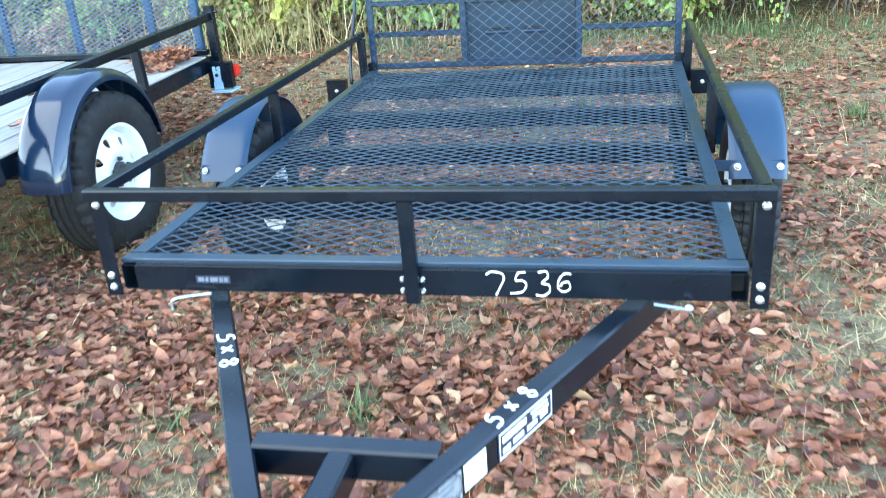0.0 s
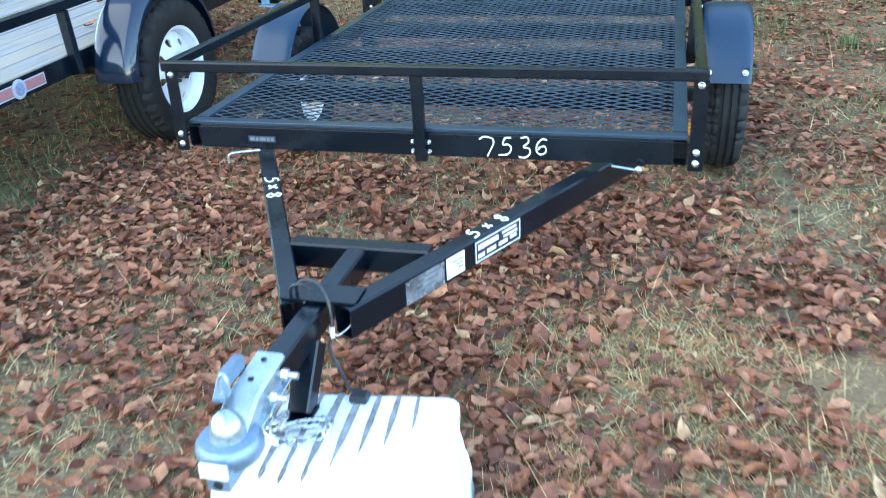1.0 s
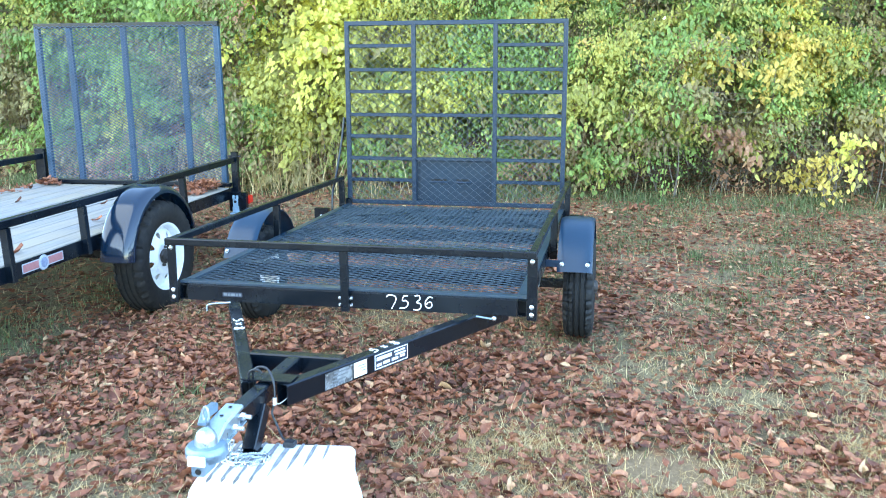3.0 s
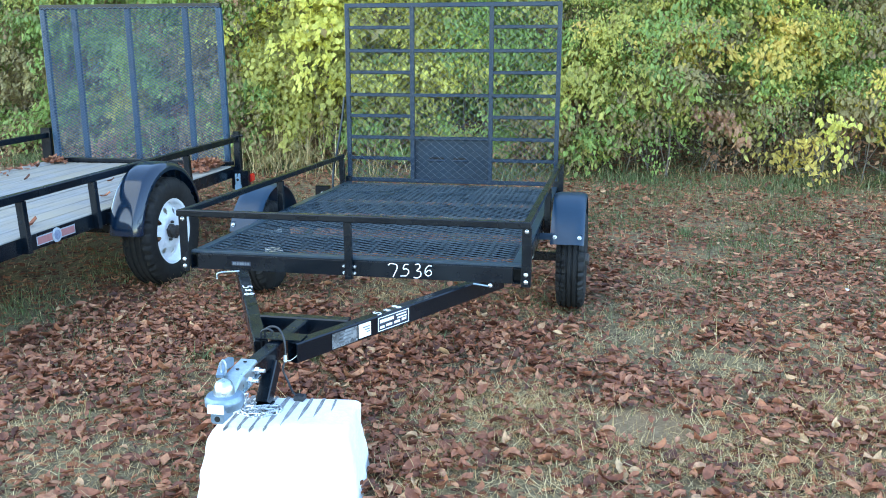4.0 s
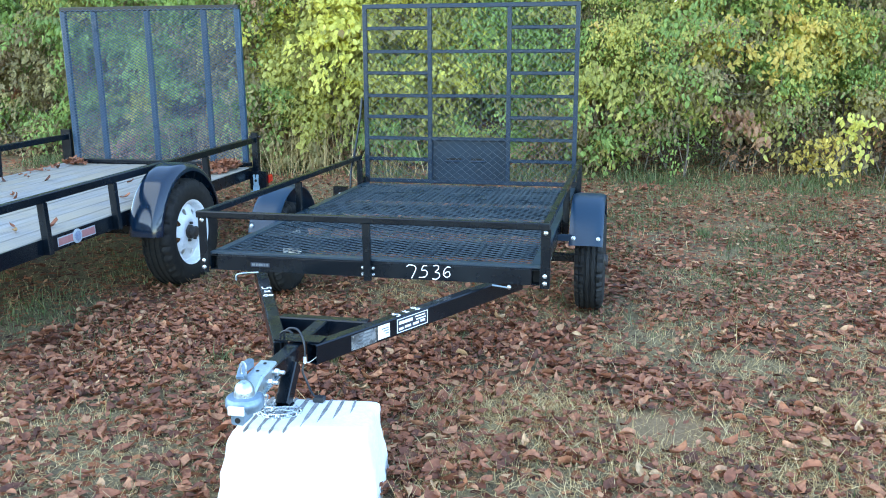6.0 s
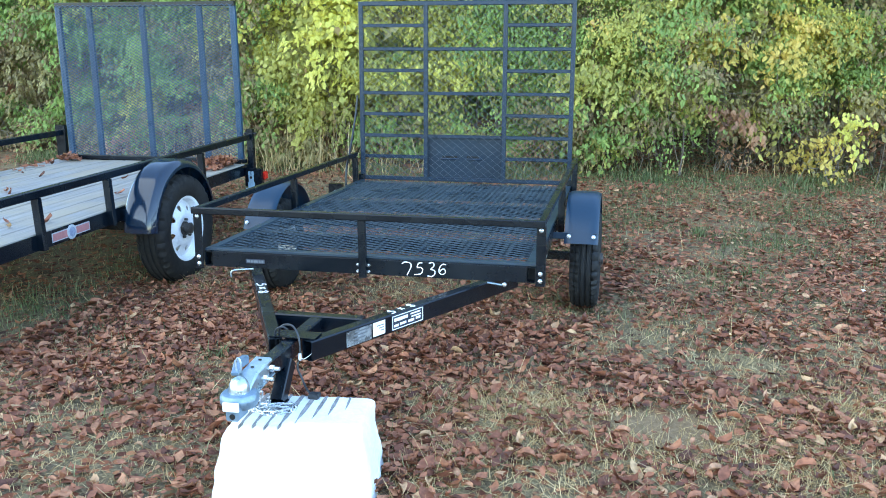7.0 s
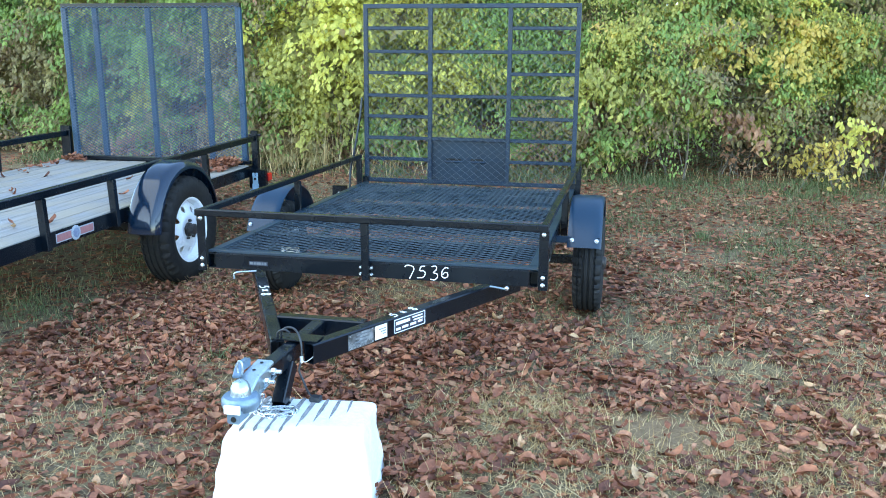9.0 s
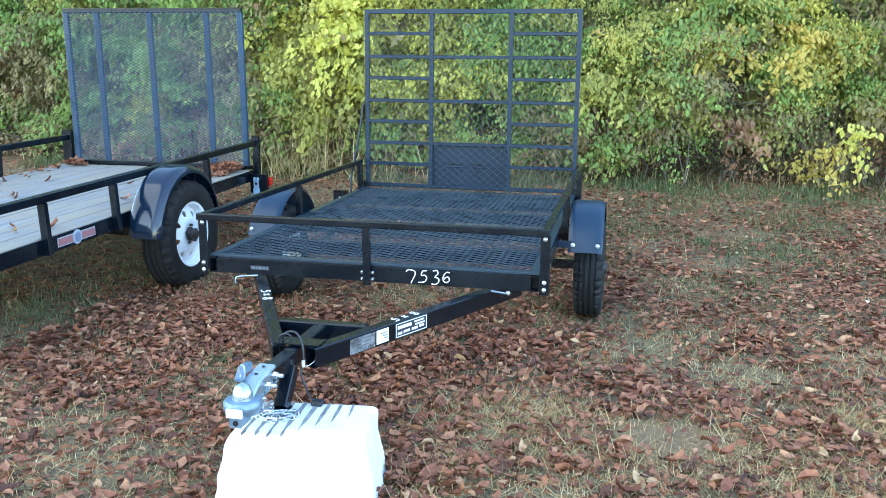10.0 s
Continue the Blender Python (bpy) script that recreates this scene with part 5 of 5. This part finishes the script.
def build_shrub(seed, x, y, width, depth, height, mix, boughs, label, size=0.055, low=0.15, lobed=False, per=60, out=0.36, stems=7, gather=7):
    """A many-stemmed shrub: stems that fan out, a twig to each bough, and boughs of leaves laid over one another like shingles."""
    rng = np.random.default_rng(seed)
    z0 = float(ground_z(x, y))
    root = empty("shrub", pose(x, y, z0), label, "shrub", "hedge shrubs")
    bm = bmesh.new()
    knots = []
    for k in range(stems):
        bx, by = rng.normal(0, width * 0.22), rng.normal(0.10, 0.12)
        tx, ty = bx + rng.normal(0, width * 0.26), by + rng.normal(-0.10, depth * 0.25)
        h = height * rng.uniform(0.6, 1.0)
        pts = [(bx, by, -0.05), (bx + (tx - bx) * 0.2 + rng.normal(0, 0.06), by + (ty - by) * 0.15, h * 0.33), (bx + (tx - bx) * 0.5 + rng.normal(0, 0.09), by + (ty - by) * 0.5, h * 0.7), (tx, ty, h)]
        line = curve_pts(pts, 5)
        r = rng.uniform(0.004, 0.010)
        rod(bm, line, [r * (1 - 0.8 * i / len(line)) for i in range(len(line))], 5)
        knots += line[3:]
        for q in range(4):
            p = line[int(rng.integers(3, len(line) - 1))]
            e = p + Vector((rng.normal(0, 0.26), rng.normal(-0.14, 0.16), rng.normal(0.05, 0.22)))
            rod(bm, [p, (p + e) / 2 + Vector((rng.normal(0, 0.03), 0, rng.normal(0.03, 0.03))), e], [0.0035, 0.0025, 0.0012], 4)
    # boughs on the rounded front of the shrub, more of them outside than inside
    # boughs gather in clumps over the rounded front of the shrub, spread evenly, each clump with a hollow under it
    m = max(3, boughs // gather)
    span = np.array((width, height - low))
    centres = rng.uniform((-1, 0), (1, 1), (1, 2))
    for k in range(m - 1):
        tries = rng.uniform((-1, 0), (1, 1), (6, 2))
        gap = ((((tries[:, None] - centres[None]) * span) ** 2).sum(2)).min(1)
        centres = np.vstack([centres, tries[int(np.argmax(gap))]])
    u, f = centres.T
    f = f ** 0.85
    bulge = np.sqrt(np.clip(1 - 0.85 * u * u, 0.05, 1)) * (0.80 + 0.20 * np.sin(np.pi * np.clip(0.10 + 0.62 * f, 0, 1)))
    clump = np.stack([u * width * 0.55, -depth * 0.5 * bulge * rng.uniform(0.15, 1.0, m) ** 0.6, low + (height - low) * f], 1)
    of = rng.integers(0, m, boughs)
    c = clump[of] + np.stack([rng.normal(0, 0.13, boughs), rng.normal(0, 0.08, boughs), rng.normal(0, 0.085, boughs)], 1)
    c[:, 1] += 0.9 * np.abs(c[:, 0] - clump[of, 0]) ** 1.5 + np.clip(clump[of, 2] - c[:, 2], 0, 1) * 0.5
    c[:, 2] = np.maximum(c[:, 2], low * 0.8)
    near = np.array([tuple(k) for k in knots])
    for k in range(0, boughs, 2):
        j = int(np.argmin(((near - c[k]) ** 2).sum(1)))
        a, e = Vector(near[j]), Vector(c[k])
        if (e - a).length < 0.9:
            rod(bm, [a, (a + e) / 2 + Vector((0, 0, 0.05)), e], [0.0035, 0.0025, 0.0015], 4)
    part("branchwork", bm, BARK, root, "", True)
    # the kind of leaf goes by bough: neighbours tend to agree
    tones = [LEAF_RUST, LEAF_OLIVE, LEAF_GREEN, LEAF_LIME, LEAF_GOLD, LEAF_YELLOW]
    mix = sorted(mix, key=lambda m: tones.index(m[0]))
    w = np.array([m[1] for m in mix], float)
    # lighter kinds go to the upper boughs, partly painting in light from above
    lean = 0.75 * f + 0.30 * np.sin(2.1 * (clump[:, 0] + x) + 1.7 * clump[:, 2] + seed) + rng.normal(0, 0.22, m)
    lean = lean[of] + rng.normal(0, 0.07, boughs)
    order = np.argsort(np.argsort(lean)) / boughs
    kind = np.searchsorted(np.cumsum(w) / w.sum(), order, side="right").clip(0, len(mix) - 1)
    # each bough: a drooping spray, leaves on both sides of its twig
    way = np.stack([rng.normal(0, 0.8, boughs), rng.normal(-0.6, 0.35, boughs), rng.normal(-0.10, 0.35, boughs)], 1)
    way *= (rng.uniform(0.18, 0.40, boughs) / np.linalg.norm(way, axis=1))[:, None]
    count = rng.poisson(per * rng.uniform(0.5, 1.4, boughs))
    idx = np.repeat(np.arange(boughs), count)
    n = len(idx)
    s = rng.uniform(-0.35, 1.0, n)
    broad = 0.085 * np.sin(np.pi * np.clip((s + 0.5) / 1.6, 0, 1))
    p = c[idx] + way[idx] * s[:, None] + np.stack([rng.normal(0, 1, n) * (broad + 0.012), rng.normal(0, 0.035, n), rng.normal(0, 0.035, n) - 0.16 * s * s], 1)
    keep = p[:, 2] > 0.03
    p, idx = p[keep], idx[keep]
    n = len(p)
    rot = hanging(rng, n, out, 0.75)
    big = (rng.uniform(0.70, 1.40, m)[of][idx] * rng.normal(size, size * 0.24, n)).clip(size * 0.35, size * 1.9)
    shape, faces = lobed_leaf() if lobed else oval_leaf()
    for k, (mat, _) in enumerate(mix):
        sel = kind[idx] == k
        if sel.sum() > 3:
            mass("crown", scattered(shape, faces, p[sel], rot[sel], big[sel]), mat, root)
    return root


SHRUBS = [
    # seed, x, y, width, depth, height, leaves, boughs, label, leaf size, low
    (1, -7.3, 6.0, 2.4, 1.4, 2.75, ((LEAF_OLIVE, 4), (LEAF_LIME, 3), (LEAF_GREEN, 2)), 95, "olive and green autumn shrub at the hedge's end", 0.11, 0.1),
    (2, -5.75, 5.7, 1.8, 1.4, 2.75, ((LEAF_LIME, 5), (LEAF_OLIVE, 2.5), (LEAF_GREEN, 4)), 250, "yellow-green autumn shrub behind the plank trailer", 0.046, 0.2),
    (3, -4.55, 5.8, 1.6, 1.4, 2.75, ((LEAF_GREEN, 5), (LEAF_LIME, 4), (LEAF_OLIVE, 1.5)), 215, "green shrub behind the mesh gate", 0.048, 0.2),
    (4, -3.55, 5.6, 1.5, 1.3, 2.75, ((LEAF_GREEN, 4), (LEAF_OLIVE, 1.5), (LEAF_LIME, 4.5)), 215, "green shrub with some yellow leaves", 0.048, 0.2),
    (5, -2.75, 5.5, 1.0, 1.2, 2.75, ((LEAF_OLIVE, 5), (LEAF_RUST, 2), (LEAF_GREEN, 2), (LEAF_LIME, 3)), 250, "olive and brown shrub with dark hollows", 0.034, 0.12),
    (6, -1.98, 5.4, 1.15, 1.2, 2.75, ((LEAF_YELLOW, 7), (LEAF_LIME, 3), (LEAF_OLIVE, 0.6)), 226, "bright yellow sapling with lobed leaves over bare stems", 0.062, 0.50),
    (7, -1.20, 5.5, 1.0, 1.2, 2.75, ((LEAF_LIME, 6), (LEAF_YELLOW, 5), (LEAF_GREEN, 1)), 241, "yellow-green shrub behind the ramp gate", 0.039, 0.15),
    (8, -0.45, 5.5, 1.1, 1.2, 2.75, ((LEAF_GREEN, 4), (LEAF_LIME, 5), (LEAF_YELLOW, 2.5)), 270, "green shrub behind the ramp gate", 0.039, 0.15),
    (9, 0.35, 5.6, 1.0, 1.2, 2.75, ((LEAF_GREEN, 4), (LEAF_LIME, 5), (LEAF_GOLD, 0.6)), 219, "green shrub with a few golden leaves", 0.036, 0.15),
    (10, 0.98, 5.9, 0.9, 1.1, 2.75, ((LEAF_OLIVE, 4), (LEAF_GREEN, 2), (LEAF_LIME, 2), (LEAF_RUST, 1)), 120, "thin olive shrub with bare twigs showing", 0.032, 0.9),
    (11, 1.60, 5.6, 1.1, 1.3, 2.75, ((LEAF_LIME, 4), (LEAF_GREEN, 4), (LEAF_OLIVE, 1.5), (LEAF_GOLD, 1.2), (LEAF_RUST, 0.4)), 210, "yellow-green shrub with green boughs", 0.04, 0.55),
    (12, 2.40, 5.7, 1.1, 1.3, 2.75, ((LEAF_GREEN, 5), (LEAF_OLIVE, 1.5), (LEAF_GOLD, 1), (LEAF_LIME, 4)), 210, "green shrub with a few golden leaves", 0.036, 0.65),
    (13, 3.20, 5.6, 1.1, 1.3, 2.75, ((LEAF_OLIVE, 1), (LEAF_LIME, 4), (LEAF_GREEN, 3), (LEAF_YELLOW, 1.5), (LEAF_GOLD, 2)), 219, "golden and yellow-green shrub", 0.039, 0.55),
    (14, 4.20, 5.7, 1.5, 1.4, 2.75, ((LEAF_LIME, 4), (LEAF_OLIVE, 4), (LEAF_GREEN, 2)), 70, "yellow-green shrub with olive boughs", 0.11, 0.3),
    (15, 5.60, 5.8, 1.9, 1.4, 2.75, ((LEAF_OLIVE, 4), (LEAF_LIME, 4)), 70, "olive autumn shrub with yellow-green boughs", 0.11, 0.2),
    (16, 7.30, 6.0, 2.2, 1.5, 3.0, ((LEAF_OLIVE, 4), (LEAF_GREEN, 3)), 70, "olive and green shrub at the hedge's end", 0.11, 0.2),
]
for seed, x, y, w, d, h, mix, k, label, size, low in SHRUBS:
    build_shrub(seed, x, y, w, d, h, mix, k, label, size, low, size > 0.06)
# young growth and hanging sprays before the hedge
for seed, x, y, w, d, h, mix, k, size, low, label in (
        (41, 2.97, 4.80, 0.20, 0.20, 0.60, ((LEAF_GOLD, 4), (LEAF_YELLOW, 3)), 6, 0.044, 0.20, "golden-yellow branch tips that hang low over the bank"),
        (42, 0.92, 5.05, 0.70, 0.6, 0.92, ((LEAF_LIME, 4), (LEAF_OLIVE, 4), (LEAF_GREEN, 2)), 44, 0.040, 0.30, "yellow-green young shrub at the bank"),
        (43, 1.42, 5.0, 0.75, 0.7, 1.38, ((LEAF_LIME, 4), (LEAF_GREEN, 4), (LEAF_OLIVE, 3), (LEAF_GOLD, 0.6)), 58, 0.041, 0.50, "bright green and yellow young shrub at the bank"),
        (44, 2.02, 5.1, 0.60, 0.6, 1.25, ((LEAF_LIME, 4), (LEAF_GOLD, 3), (LEAF_OLIVE, 2), (LEAF_RUST, 0.7)), 34, 0.042, 0.56, "yellow-green young shrub that hangs over a hollow"),
        (45, 2.62, 5.25, 0.6, 0.5, 1.15, ((LEAF_OLIVE, 2), (LEAF_GOLD, 1), (LEAF_LIME, 4), (LEAF_GREEN, 3)), 40, 0.040, 0.45, "green and olive young shrub"),
        (46, 3.40, 5.0, 0.5, 0.4, 1.15, ((LEAF_GOLD, 4), (LEAF_YELLOW, 3), (LEAF_OLIVE, 3)), 18, 0.048, 0.62, "golden young shrub at the bank"),
        (47, -1.75, 5.0, 0.55, 0.5, 1.55, ((LEAF_LIME, 4), (LEAF_YELLOW, 3)), 30, 0.050, 0.40, "yellow-green sapling at the bank"),
        (48, -2.55, 5.0, 0.8, 0.5, 0.85, ((LEAF_OLIVE, 4), (LEAF_GREEN, 2), (LEAF_LIME, 1)), 70, 0.044, 0.06, "dull olive undergrowth behind the trailers")):
    build_shrub(seed, x, y, w, d, h, mix, k, label, size, low, stems=4)
# low undergrowth along the hedge's foot
for k in range(10):
    x = -5.9 + 1.15 * k
    build_shrub(60 + k, x, 5.25 + 0.10 * math.sin(2.3 * k), 1.4, 0.5, 0.40 + 0.2 * abs(math.sin(1.7 * k)), ((LEAF_OLIVE, 4), (LEAF_GREEN, 3), (LEAF_RUST, 2)), 46 if x < 0.5 else 26,
                "low olive and brown undergrowth at the hedge's foot", 0.040, 0.02, False, 26, 0.7, 6)
# darker growth further back
for seed, x, h in ((31, -6.3, 2.9), (32, -4.2, 3.0), (33, -2.2, 2.9), (34, -0.3, 3.0), (35, 1.5, 2.9), (36, 3.3, 3.0), (37, 5.2, 2.9)):
    build_shrub(seed, x, 7.0, 2.6, 1.2, h, ((LEAF_OLIVE, 4), (LEAF_GREEN, 5), (LEAF_RUST, 0.5)), 210, "dense thicket behind the front shrubs", 0.090, 0.1, False, 30, 0.5, 14, 3)
for seed, x, y, h in ((51, -8.6, 8.4, 4.6), (52, -5.2, 8.6, 4.6), (53, -1.8, 8.6, 4.6), (54, 1.6, 8.6, 4.6), (55, 5.0, 8.6, 4.6), (56, 8.4, 8.4, 4.6), (57, -3.5, 9.8, 4.8), (58, 0.0, 9.8, 4.8), (59, 3.4, 9.8, 4.8), (80, -7.0, 9.6, 4.8), (81, -7.5, 11.4, 5.2), (82, -2.6, 11.4, 5.2), (83, 2.3, 11.4, 5.2), (84, 7.0, 11.4, 5.2)):
    build_shrub(seed, x, y, 4.2, 1.4, h, ((LEAF_OLIVE, 5), (LEAF_GREEN, 3)), 380, "tall thicket at the back of the hedge", 0.24, 0.0, False, 20, 0.3, 8, 2)
